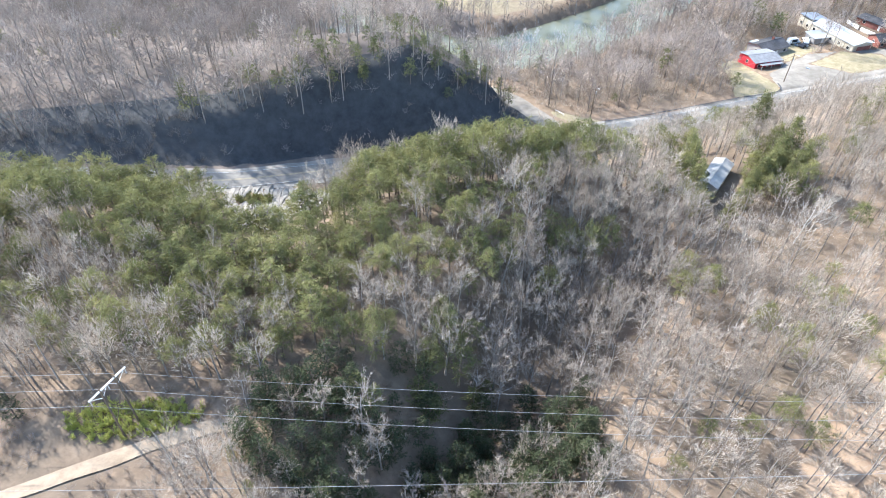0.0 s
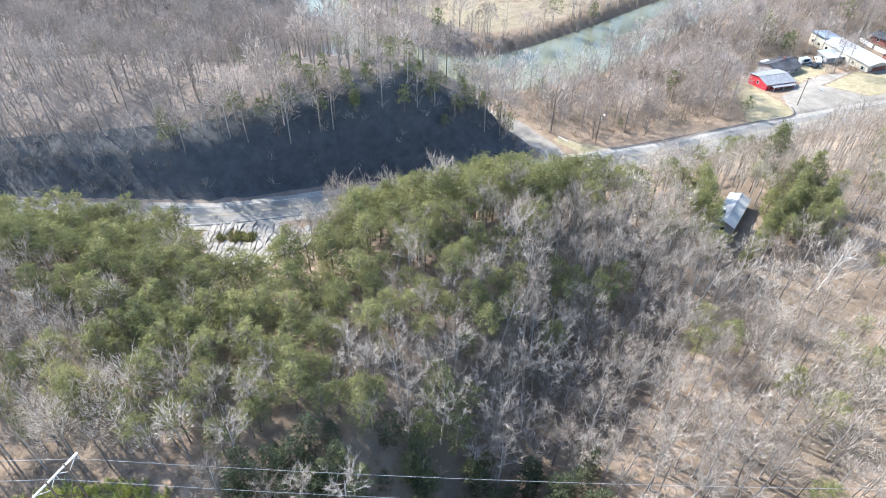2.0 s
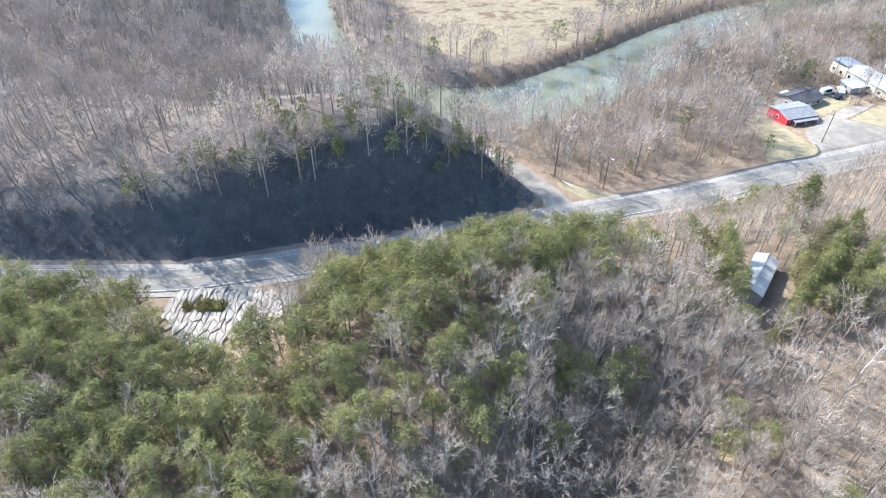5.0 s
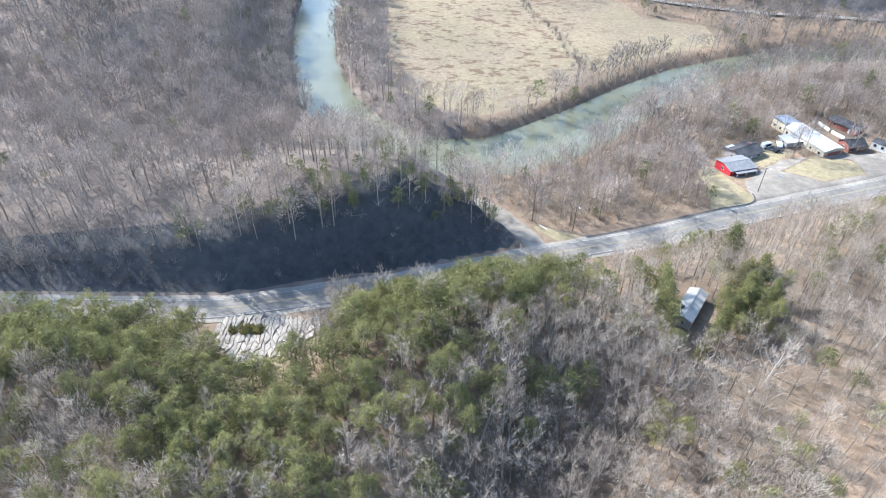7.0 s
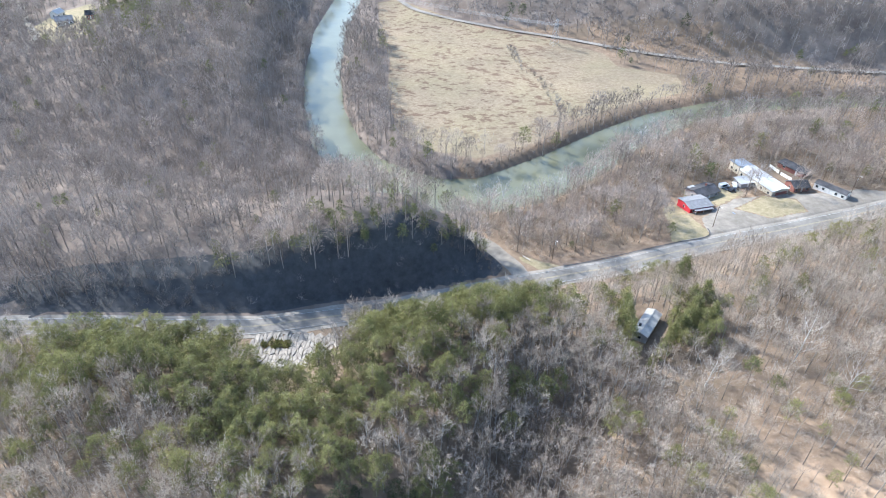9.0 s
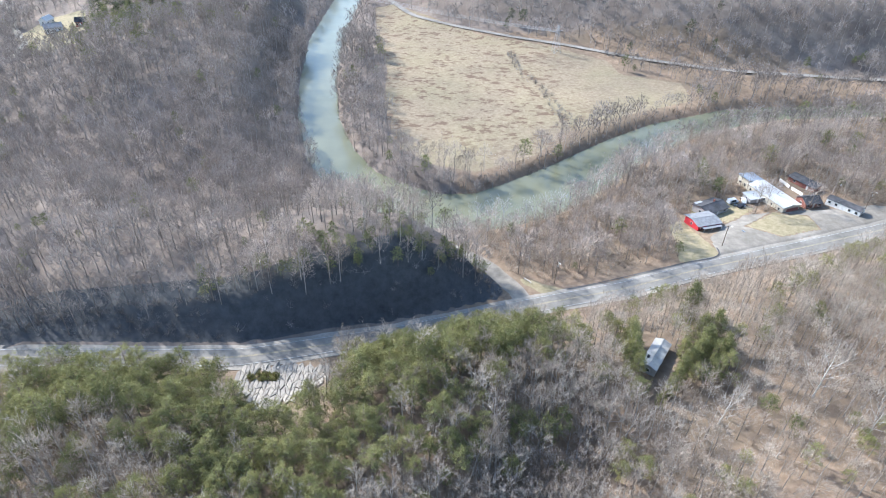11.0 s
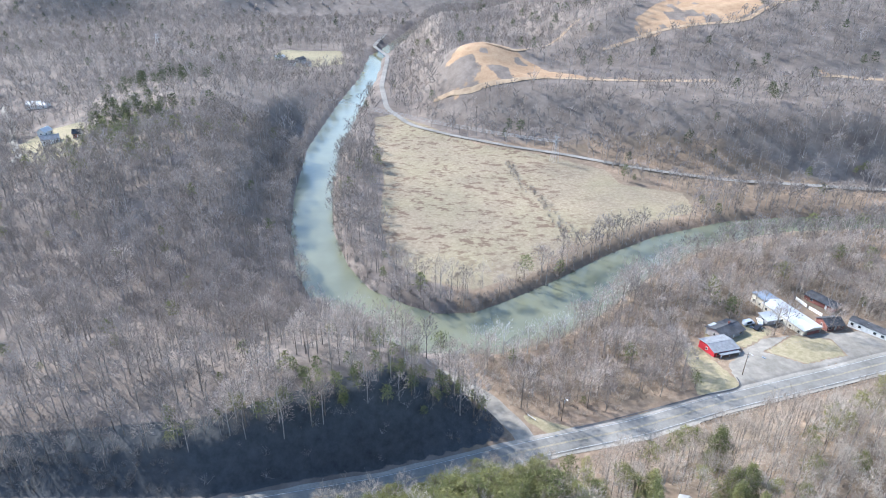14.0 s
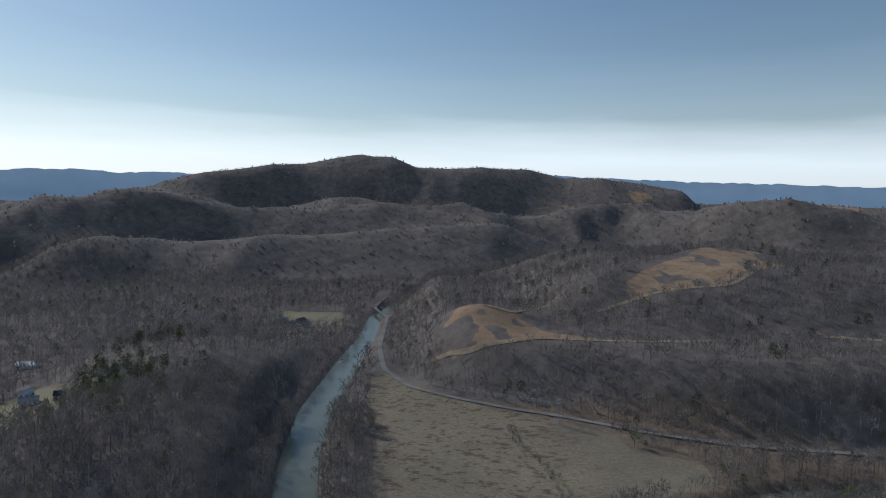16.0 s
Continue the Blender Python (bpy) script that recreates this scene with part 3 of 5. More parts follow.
def bare_tree(seed, high=15.0, limbs=9, forks=4, twigs=6, sides=4, spread=0.32, low=0.38, width=0.03):
    """A leafless hardwood: (trunk with limbs, crown of twigs)."""
    rng = np.random.default_rng(seed)
    wood, crown = Shape(), Shape()
    lean = rng.normal(0, 0.04, 2)
    levels = np.linspace(0, 1, 6)
    path = [np.array([lean[0] * t * high + rng.normal(0, 0.1) * t, lean[1] * t * high + rng.normal(0, 0.1) * t, -0.6 + t * (high * 0.86 + 0.6)]) for t in levels]
    wood.add(*tube(path, [high * 0.0125 * (1.25 - t) + 0.02 for t in levels], max(sides, 4)))
    path = np.array(path)
    for i in range(limbs):
        t = low + (0.97 - low) * (i + rng.random()) / limbs
        root = np.array([np.interp(t, levels, path[:, k]) for k in range(3)])
        turn = i * 2.4 + rng.normal(0, 0.4)
        reach = high * spread * (1.12 - 0.7 * t) * rng.uniform(0.65, 1.15)
        tip = root + np.array([math.cos(turn) * reach, math.sin(turn) * reach, reach * rng.uniform(0.9, 1.7)])
        mid = root + (tip - root) * 0.5 + rng.normal(0, 0.05 * reach, 3) - (0, 0, 0.1 * reach)
        wood.add(*tube([root, mid, tip], [0.055 * high / 15, 0.036 * high / 15, 0.012], 3))
        way = (tip - root) / np.linalg.norm(tip - root)
        for j in range(forks):
            s = 0.25 + 0.75 * (j + rng.random()) / forks
            fr = root + (mid - root) * 2 * s if s < 0.5 else mid + (tip - mid) * (2 * s - 1)
            out = 0.65 * way + rng.normal(0, 0.46, 3) + (0, 0, 0.4)
            out /= np.linalg.norm(out)
            ft = fr + out * high * 0.15 * rng.uniform(0.6, 1.25) * (1.15 - 0.4 * s)
            wood.blade(fr, ft, 0.034, rng)
            for _ in range(twigs):
                w = fr + (ft - fr) * rng.uniform(0.25, 1.0)
                d = 0.6 * out + rng.normal(0, 0.42, 3) + (0, 0, 0.22)
                d /= np.linalg.norm(d)
                crown.blade(w, w + d * high * rng.uniform(0.045, 0.1), width, rng)
    return wood.arrays(), crown.arrays()


def pine_tree(seed, high=14.0, whorls=9, arms=5, tufts=9, base=0.45, wide=0.2, size=0.7, leaf=0.17):
    """A pine with a bare lower trunk: (trunk with boughs, crown of needle tufts)."""
    rng = np.random.default_rng(seed)
    wood, crown = Shape(), Shape()
    lean = rng.normal(0, 0.02, 2) * high
    at = lambda t: np.array([lean[0] * t, lean[1] * t, -0.5 + t * (high + 0.5)])
    wood.add(*tube([at(t) for t in (0, 0.35, 0.7, 1)], [0.17, 0.14, 0.09, 0.02], 5))
    for i in range(whorls):
        t = base + (0.98 - base) * (i + 0.3 * rng.random()) / whorls
        s = (t - base) / (1 - base)
        reach = high * wide * (0.55 + 0.6 * math.sin(math.pi * min(1, 0.25 + s * 0.8))) * (1.05 - 0.75 * s ** 2)
        for j in range(arms if i < whorls - 2 else 3):
            turn = j * 2 * math.pi / arms + i * 1.1 + rng.normal(0, 0.35)
            r = reach * rng.uniform(0.5, 1.15)
            root = at(t)
            tip = root + np.array([math.cos(turn) * r, math.sin(turn) * r, r * rng.uniform(-0.05, 0.45)])
            wood.blade(root, tip, 0.05, rng)
            for _ in range(2):
                c = root + (tip - root) * rng.uniform(0.55, 1.05) + rng.normal(0, 0.18, 3)
                for _ in range(tufts):
                    d = rng.normal(0, 1, 3)
                    d[2] = d[2] * 0.7 + 0.35
                    d /= np.linalg.norm(d)
                    a = c + rng.normal(0, size * 0.55, 3) * (1, 1, 0.6)
                    crown.blade(a, a + d * size * rng.uniform(0.7, 1.4), size * leaf, rng)
    return wood.arrays(), crown.arrays()


def shrub(seed, high=2.0, stems=26, width=0.03):
    rng = np.random.default_rng(seed)
    s = Shape()
    for _ in range(stems):
        a = rng.normal(0, 0.3, 3) * (high * 0.4, high * 0.4, 0)
        d = rng.normal(0, 0.5, 3) + (0, 0, 1.1)
        d[2] = abs(d[2])
        d /= np.linalg.norm(d)
        tip = a + d * high * rng.uniform(0.5, 1.1)
        s.blade(a - (0, 0, 0.1), tip, width, rng)
        for _ in range(2):
            w = a + (tip - a) * rng.uniform(0.3, 0.9)
            s.blade(w, w + (d + rng.normal(0, 0.5, 3)) * high * 0.35, width * 0.8, rng)
    return s.arrays()


def soft_tree(seed, high=15.0, limbs=6, twigs=150, width=0.06, spread=0.26, low=0.4, sides=3, dome=0.0):
    """A lighter leafless tree for the middle distance: trunk, limbs as spikes, a cloud of twigs."""
    rng = np.random.default_rng(seed)
    wood, crown = Shape(), Shape()
    wood.add(*tube([(0, 0, -0.6), *([rng.normal(0, 0.15, 3) + (0, 0, high * 0.45)] if twigs > 60 else []), rng.normal(0, 0.3, 3) + (0, 0, high * 0.9)], [high * 0.013, *([high * 0.009] if twigs > 60 else []), 0.03], sides))
    tips = []
    for i in range(limbs):
        t = low + (0.9 - low) * (i + rng.random()) / limbs
        turn = i * 2.4 + rng.normal(0, 0.4)
        reach = high * spread * (1.15 - 0.7 * t) * rng.uniform(0.7, 1.2)
        root = np.array([0, 0, high * t * 0.85])
        tip = root + (math.cos(turn) * reach, math.sin(turn) * reach, reach * rng.uniform(0.9, 1.9))
        crown.blade(root, tip, width * 0.9, rng)
        tips.append((root, tip))
    for _ in range(twigs):
        root, tip = tips[rng.integers(len(tips))]
        w = root + (tip - root) * rng.uniform(0.35, 1.0)
        d = 0.55 * (tip - root) / np.linalg.norm(tip - root) + rng.normal(0, 0.38, 3) + (0, 0, 0.4)
        d /= np.linalg.norm(d)
        w = w + rng.normal(0, high * 0.022, 3)
        if rng.random() < dome:
            out = rng.normal(0, 1, 3)
            out[2] = abs(out[2]) * 1.1 - 0.25
            out /= np.linalg.norm(out)
            r = rng.uniform(0.65, 1.0)
            w = np.array([0, 0, high * 0.6]) + out * r * high * np.array([spread * 0.72, spread * 0.72, 0.33])
            d = 0.7 * out + rng.normal(0, 0.35, 3) + (0, 0, 0.3)
            d /= np.linalg.norm(d)
        crown.blade(w, w + d * high * rng.uniform(0.05, 0.11), width, rng)
    return wood.arrays(), crown.arrays()


BARE = [bare_tree(10 + k, 15, 11, 7, 11, width=0.022, spread=s, low=l) for k, (s, l) in enumerate(((0.3, 0.4), (0.36, 0.34), (0.26, 0.5), (0.33, 0.45), (0.4, 0.3), (0.28, 0.55)))]
NEAR = [soft_tree(40 + k, 15, 10, 300, 0.046, s * 1.1, l, 4, dome=0.55) for k, (s, l) in enumerate(((0.27, 0.42), (0.33, 0.36), (0.24, 0.5), (0.3, 0.4)))]
MID = [soft_tree(30 + k, 15, 9, 212, 0.085, s * 1.15, l, dome=0.72) for k, (s, l) in enumerate(((0.26, 0.4), (0.32, 0.35), (0.24, 0.45), (0.3, 0.5), (0.36, 0.38)))]
BACK = [soft_tree(45 + k, 15, 6, 104, 0.14, s * 1.15, l, dome=0.75) for k, (s, l) in enumerate(((0.26, 0.4), (0.32, 0.35), (0.3, 0.5)))]
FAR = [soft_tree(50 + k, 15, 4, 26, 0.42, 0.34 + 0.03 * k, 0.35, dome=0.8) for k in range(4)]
PALE = [bare_tree(70 + k, 17, 9, 4, 4, width=0.05, spread=0.34, low=0.35) for k in range(3)]
PALE_WIDE = [bare_tree(75 + k, 14, 13, 6, 8, width=0.03, spread=0.5, low=0.16) for k in range(2)]
PINE = [pine_tree(90 + k, 14, tufts=15, base=b, wide=w, size=0.72, leaf=0.092) for k, (b, w) in enumerate(((0.5, 0.23), (0.42, 0.24), (0.58, 0.22), (0.48, 0.27), (0.36, 0.25)))]
PINE_FAR = [pine_tree(110 + k, 14, 6, 4, 6, base=0.35, wide=0.22, size=1.2) for k in range(3)]
SHRUB = [shrub(130 + k) for k in range(4)]


def scatter(seed, x0, x1, y0, y1, gap):
    """Jittered places on a grid."""
    rng = np.random.default_rng(seed)
    xs, ys = np.arange(x0, x1, gap), np.arange(y0, y1, gap)
    x, y = (g.ravel() for g in np.meshgrid(xs, ys, indexing="ij"))
    return x + rng.uniform(-0.48, 0.48, len(x)) * gap, y + rng.uniform(-0.48, 0.48, len(x)) * gap, rng


HOUSES = [(118, 311, 17), (122, 319, 12), (131, 331, 12), (147, 334, 10), (165, 338, 16), (163, 355, 8), (192, 326, 14), (182, 345, 12), (73, 219, 11), (68, 208, 9)]


def rail_side(x, y):
    """The cleared strip along the track, wider on the meadow's side."""
    d, _, side = along(RAIL, x, y)
    return d < np.where(side < 0, 11.0, 6.0)


def open_land(x, y):
    """True where no tree can stand: roads, water, lots, meadow, yards."""
    rd, _, rs = along(ROAD, x, y)
    bare = (rd < 9.5) | ((rs < 0) & (x > 42) & (rd < 15)) | (along(SIDE, x, y)[0] < 5.0) | rail_side(x, y)
    vd, vw, _ = along(RIVER, x, y)
    bare |= vd < vw + 0.4
    for poly, m in ((FIELD, 1), (LOT, 1), (ROCKS, 2), (CLEARING, 0), (HAMLET, 2), (FARLAWN, 3), *((p, 0) for p in LAWNS), *((p, 2 if k in (0, 3) else 18) for k, p in enumerate(SCARPS))):
        bare |= inside(poly, x, y) > -m * 0.5
    bare |= (inside(ROCKS, x - 2, y + 5) > 0) | (inside(ROCKS, x - 3, y + 10) > 0) | (inside(ROCKS, x - 6, y + 3) > 0)
    for hx, hy, r in HOUSES:
        bare |= np.hypot(x - hx, y - hy) < r * 0.75
    return bare


def pine_share(x, y):
    """Chance that a tree near here is a pine."""
    p = 0.03 + 0.05 * smooth(x, 30, 60) * smooth(300 - y, 0, 30)
    p = np.maximum(p, 1.2 * bump(x, y, 4, 218, 44, 14, 12))
    p = np.maximum(p, 0.95 * bump(x, y, -6, 200, 26, 17))
    p = np.maximum(p, 1.3 * bump(x, y, -82, 202, 40, 22))
    p = np.maximum(p, 1.3 * bump(x, y, -32, 186, 36, 17))
    p = np.maximum(p, 0.8 * bump(x, y, -34, 165, 36, 13))
    p = np.maximum(p, 0.4 * bump(x, y, -72, 164, 36, 14))
    p = np.maximum(p, 0.85 * bump(x, y, -4, 183, 22, 12))
    p = np.maximum(p, 0.8 * bump(x, y, -4, 153, 12, 5))
    p = np.maximum(p, 0.6 * bump(x, y, -22, 264, 36, 8, 3))
    p = np.maximum(p, 1.4 * bump(x, y, 83, 214, 8, 10)) 
    p = np.maximum(p, 1.3 * bump(x, y, 62, 217, 4, 9))
    p = np.maximum(p, 0.3 * bump(x, y, 180, 275, 40, 20))
    p = np.maximum(p, 1.0 * bump(x, y, -208, 525, 32, 50))
    p = np.maximum(p, 0.5 * bump(x, y, -230, 640, 30, 60))
    return p


def joined(name, label, category, templates, places, wood_mat, crown_mat, rng):
    """Many plants as one object: each template turned, scaled and set on the ground."""
    out = ([], [], []), ([], [], [])
    count = [0, 0]
    x, y, size = places
    z = land(x, y)
    pick = rng.integers(0, len(templates), len(x))
    turn = rng.uniform(0, 2 * math.pi, len(x))
    tint = rng.random(len(x))
    for k, shape in enumerate(templates):
        who = np.nonzero(pick == k)[0]
        if not len(who):
            continue
        c, s = np.cos(turn[who]), np.sin(turn[who])
        for part, (v, f) in enumerate(shape):
            px = v[None, :, 0] * c[:, None] - v[None, :, 1] * s[:, None]
            py = v[None, :, 0] * s[:, None] + v[None, :, 1] * c[:, None]
            p = np.stack([px, py, np.broadcast_to(v[None, :, 2], px.shape)], -1) * size[who][:, None, None]
            p += np.column_stack([x[who], y[who], z[who]])[:, None]
            faces = f[None] + (count[part] + np.arange(len(who)) * len(v))[:, None, None]
            count[part] += len(who) * len(v)
            out[part][0].append(p.reshape(-1, 3))
            out[part][1].append(faces.reshape(-1, 3))
            out[part][2].append(np.repeat(tint[who], len(v)))
    top = None
    for part, mat, word in ((0, wood_mat, "trunks"), (1, crown_mat, "crowns")):
        if not out[part][0]:
            continue
        v, f, t = (np.concatenate(a) for a in out[part])
        ob = new(name if top is None else word, mesh_of(name + "_" + word, v, f, mat, (("tint", t),)))
        if top is None:
            top = tagged(ob, label, category, kind="stuff")
        else:
            ob.parent = top
            ob["kind"] = "stuff"
    return top


def as_thing(name, label, category, group, shape, wood_mat, crown_mat):
    """One tree of its own: an empty at its foot, a trunk and a crown."""
    top = tagged(new(name), label, category, group)
    for word, (v, f), mat in (("trunk", shape[0], wood_mat), ("crown", shape[1], crown_mat)):
        ob = new(word, mesh_of(name + "_" + word, v, f, mat))
        ob.parent = top
    return top


def stand(name, label, category, group, shapes, wood_mat, crown_mat, places, rng):
    """Trees of their own, copied from a few grown ones."""
    first = []
    x, y, size = places
    z = land(x, y)
    for k in range(len(x)):
        m = Matrix.Translation((x[k], y[k], z[k])) @ Matrix.Rotation(rng.uniform(0, 6.28), 4, "Z")
        i = k % len(shapes)
        if i >= len(first):
            first.append(as_thing(name, label, category, group, shapes[i], wood_mat, crown_mat))
            first[i].matrix_world = m
            first[i].scale = (size[k],) * 3
        else:
            c = copy_thing(first[i], m)
            c.scale = (size[k],) * 3


M_DULLPINE = needles("shaded_pine_needles", (0.11, 0.122, 0.062), (0.17, 0.18, 0.088), (0.24, 0.24, 0.122))


def forest():
    # near woods on both sides of the ravine
    x, y, rng = scatter(1, -190, 235, 78, 300, 3.7)
    ok = ~open_land(x, y) & (along(ROAD, x, y)[2] < 0) & (np.abs(x - 5) < 88 + 0.85 * (y - 100))
    thin = 0.25 + 0.75 * smooth(lumps(x, y, 24) + 0.9 + bump(x, y, 5, 160, 30, 14) - 0.3 * smooth(x, 36, 55) * smooth(172 - y, 0, 25), -0.3, 0.5)
    ok &= rng.random(len(x)) < thin * (1 - 0.88 * smooth(np.maximum(bump(x, y, -10, 144, 26, 15), bump(x, y, 18, 147, 15, 11)), 0.3, 0.55))
    x, y = x[ok], y[ok]
    isp = rng.random(len(x)) < pine_share(x, y)
    size = rng.uniform(0.6, 1.05, len(x)) * (0.95 + 0.2 * lumps(x, y, 25))
    size = size * (1 + 0.3 * bump(x, y, -88, 202, 34, 20))
    size = size * (1 + 0.28 * bump(x, y, 18, 221, 36, 11, 12))
    near = np.hypot(x - 10, (y - 175) * 1.2)
    for kind in (True, False):
        who = np.nonzero(isp == kind)[0]
        who = who[np.argsort(near[who])]
        one, rest = who[:290], who[290:]
        if kind:
            stand("pine_tree", "yellow-green pine with a bare lower trunk on the ridge", "tree", "pines on the ridge", PINE, M_PINE_BARK, M_PINE, (x[one], y[one], size[one]), rng)
            if len(rest):
                joined("pine_wood", "scattered yellow-green pines", "trees", PINE, (x[rest], y[rest], size[rest]), M_PINE_BARK, M_PINE, rng)
        else:
            stand("bare_tree", "leafless grey hardwood tree in winter woods", "tree", "bare trees on the slope", BARE, M_BARK, M_TAN_TWIG, (x[one], y[one], size[one]), rng)
            joined("bare_woods", "dense leafless grey hardwood forest", "trees", NEAR, (x[rest], y[rest], size[rest]), M_BARK, M_TAN_TWIG, rng)
    # spur behind the road, river banks, bottom land
    x, y, rng = scatter(2, -330, 330, 228, 560, 5.6)
    rd, _, rs = along(ROAD, x, y)
    vd, vw, vs = along(RIVER, x, y)
    ok = ~open_land(x, y) & (rs > 0) & (np.abs(np.degrees(np.arctan2(x - 5, y - 60))) < 43)
    bank = smooth(26 - (vd - vw), 0, 12)
    wood = np.where(x < 20, 1.0, np.where(vs < 0, 0.85, 0.6))
    wood = np.where((rd < 15) & (x < 28), 0.95 * smooth(-x, 80, 130), wood)
    ok &= rng.random(len(x)) < np.maximum(wood, bank * 0.85)
    x, y = x[ok], y[ok]
    isp = rng.random(len(x)) < pine_share(x, y)
    size = rng.uniform(0.65, 1.3, len(x)) * (0.95 + 0.22 * lumps(x, y, 30))
    joined("spur_pines", "scattered pines on the wooded spur", "trees", PINE_FAR, (x[isp], y[isp], size[isp] * np.where(y[isp] < 300, 0.52, 0.8)), M_PINE_BARK, M_DULLPINE, rng)
    b = ~isp
    size = np.where((vd[ok] < vw[ok] + 16) & (rs[ok] > 0) & (vs[ok] < 0) & (np.abs(x - 5) < 60), size * 0.6, size)
    b1, b2 = b & (y < 400), b & (y >= 400)
    # the shade-toned twigs take over leftwards, to darken those woods
    grey = rng.random(len(x)) < 0.2 + 0.72 * smooth(-x, 10, 90)
    b3, b1 = b1 & grey, b1 & ~grey
    joined("valley_woods", "leafless tan woods on the spur and along the river", "trees", MID, (x[b1], y[b1], size[b1]), M_BARK, M_TWIG, rng)
    joined("spur_woods", "leafless grey woods on the spur", "trees", MID, (x[b3], y[b3], size[b3]), M_BARK, M_GREY_TWIG, rng)
    joined("river_woods", "leafless grey woods beyond the river bend", "trees", BACK, (x[b2], y[b2], size[b2]), M_BARK, M_GREY_TWIG, rng)
    # close-set pines and bare trees along the top of the cut
    x, y, rng = scatter(5, -75, 24, 240, 285, 3.0)
    rd, _, rs = along(ROAD, x, y)
    ok = (rs > 0) & (rd > 18.5) & (rd < 27) & (along(SIDE, x, y)[0] > 5) & (rng.random(len(x)) < 0.75)
    x, y = x[ok], y[ok]
    isp = rng.random(len(x)) < 0.6
    size = rng.uniform(0.32, 0.62, len(x))
    joined("crest_pines", "dull green pines along the top of the road cut", "trees", PINE_FAR, (x[isp], y[isp], size[isp]), M_PINE_BARK, M_DULLPINE, rng)
    joined("crest_trees", "slender bare trees along the top of the road cut", "trees", NEAR, (x[~isp], y[~isp], size[~isp] * 1.35), M_BARK, M_TWIG, rng)
    # far woods
    x, y, rng = scatter(3, -760, 800, 540, 1250, 8.4)
    ok = ~open_land(x, y) & (np.abs(np.degrees(np.arctan2(x - 5, y - 100))) < 38)
    x, y = x[ok], y[ok]
    isp = rng.random(len(x)) < pine_share(x, y)
    size = rng.uniform(0.65, 1.1, len(x))
    joined("far_pines", "dark conifers on a far slope", "trees", PINE_FAR, (x[isp], y[isp], size[isp]), M_PINE_BARK, M_DARKPINE, rng)
    b = ~isp
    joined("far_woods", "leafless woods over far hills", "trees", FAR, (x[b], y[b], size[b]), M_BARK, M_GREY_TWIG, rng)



def clump(seed):
    """A far tree crown as a ragged cone of a few spikes."""
    rng = np.random.default_rng(seed)
    s = Shape()
    for i in range(7):
        a = i * 0.9 + rng.random()
        foot = np.array([math.cos(a) * 3.2, math.sin(a) * 3.2, 2.0]) * rng.uniform(0.6, 1.1)
        s.blade(foot, np.array([foot[0] * 0.55, foot[1] * 0.55, rng.uniform(9, 14)]), 2.0, rng)
    return (s.arrays(),)


def ridge_woods():
    rng = np.random.default_rng(77)
    r = np.sqrt(rng.uniform(1150 ** 2, 2650 ** 2, 7000))
    a = np.radians(rng.uniform(-37, 37, 7000))
    x, y = 5 + r * np.sin(a), 111 + r * np.cos(a)
    joined("ridge_woods", "bare woods over the far mountain ridges", "trees", [clump(k) for k in range(4)], (x, y, rng.uniform(0.3, 0.6, len(x))), M_TWIG, M_TWIG, rng)


forest()
ridge_woods()

# ---- building blocks for things ----
def part(name, bm, material, parent, label=""):
    me = bpy.data.meshes.new(name)
    bm.to_mesh(me)
    bm.free()
    me.materials.append(material)
    ob = new(name, me)
    ob.parent = parent
    return tagged(ob, label)


def box(bm, x0, x1, y0, y1, z0, z1, bevel=0.0):
    r = bmesh.ops.create_cube(bm, size=1, matrix=Matrix.Translation(((x0 + x1) / 2, (y0 + y1) / 2, (z0 + z1) / 2)) @ Matrix.Diagonal((x1 - x0, y1 - y0, z1 - z0, 1)))
    if bevel:
        es = list({e for v in r["verts"] for e in v.link_edges})
        bmesh.ops.bevel(bm, geom=es, offset=bevel, segments=1, affect="EDGES")
    return bm


def boxed(*a, **k):
    return box(bmesh.new(), *a, **k)


def rod(bm, a, b, r0, r1=None, sides=6):
    v, f = tube([a, b], [r0, r0 if r1 is None else r1], sides)
    vs = [bm.verts.new(p) for p in v]
    for t in f:
        bm.faces.new([vs[i] for i in t])
    bm.faces.new(vs[:sides][::-1])
    bm.faces.new(vs[-sides:])
    return bm


def rods(*list_of):
    bm = bmesh.new()
    for a in list_of:
        rod(bm, *a)
    return bm


def prism(bm, outline, y0, y1):
    """A solid with the outline (x, z) between y0 and y1."""
    a = [bm.verts.new((x, y0, z)) for x, z in outline]
    b = [bm.verts.new((x, y1, z)) for x, z in outline]
    bm.faces.new(a)
    bm.faces.new(b[::-1])
    for i in range(len(a)):
        j = (i + 1) % len(a)
        bm.faces.new((a[i], b[i], b[j], a[j]))
    bmesh.ops.recalc_face_normals(bm, faces=bm.faces)
    return bm


def place(name, label, category, x, y, turn=0.0, group="", sink=0.0):
    top = tagged(new(name), label, category, group)
    top.matrix_world = pose(x, y, ground_at(x, y) - sink, 0, 0, turn)
    return top


def siding(name, colour, vary=0.12, gap=0.2):
    """Lapped boards: dark lines at each lap."""
    k = Mat(name, 0.7, 0, 0.25)
    w = k.n.new("ShaderNodeTexWave")
    w.bands_direction, w.inputs["Scale"].default_value, w.inputs["Distortion"].default_value = "Z", 0.314 / gap * 0.5, 0.0
    k.l.new(k.pos, w.inputs["Vector"])
    base = k.ramp(k.noise(0.5, 5), (0.3, tuple(c * (1 - vary) for c in colour)), (0.7, tuple(min(1, c * (1 + vary)) for c in colour)))
    return k.colour(base).bump(w.outputs[0], 0.5, 0.03).m


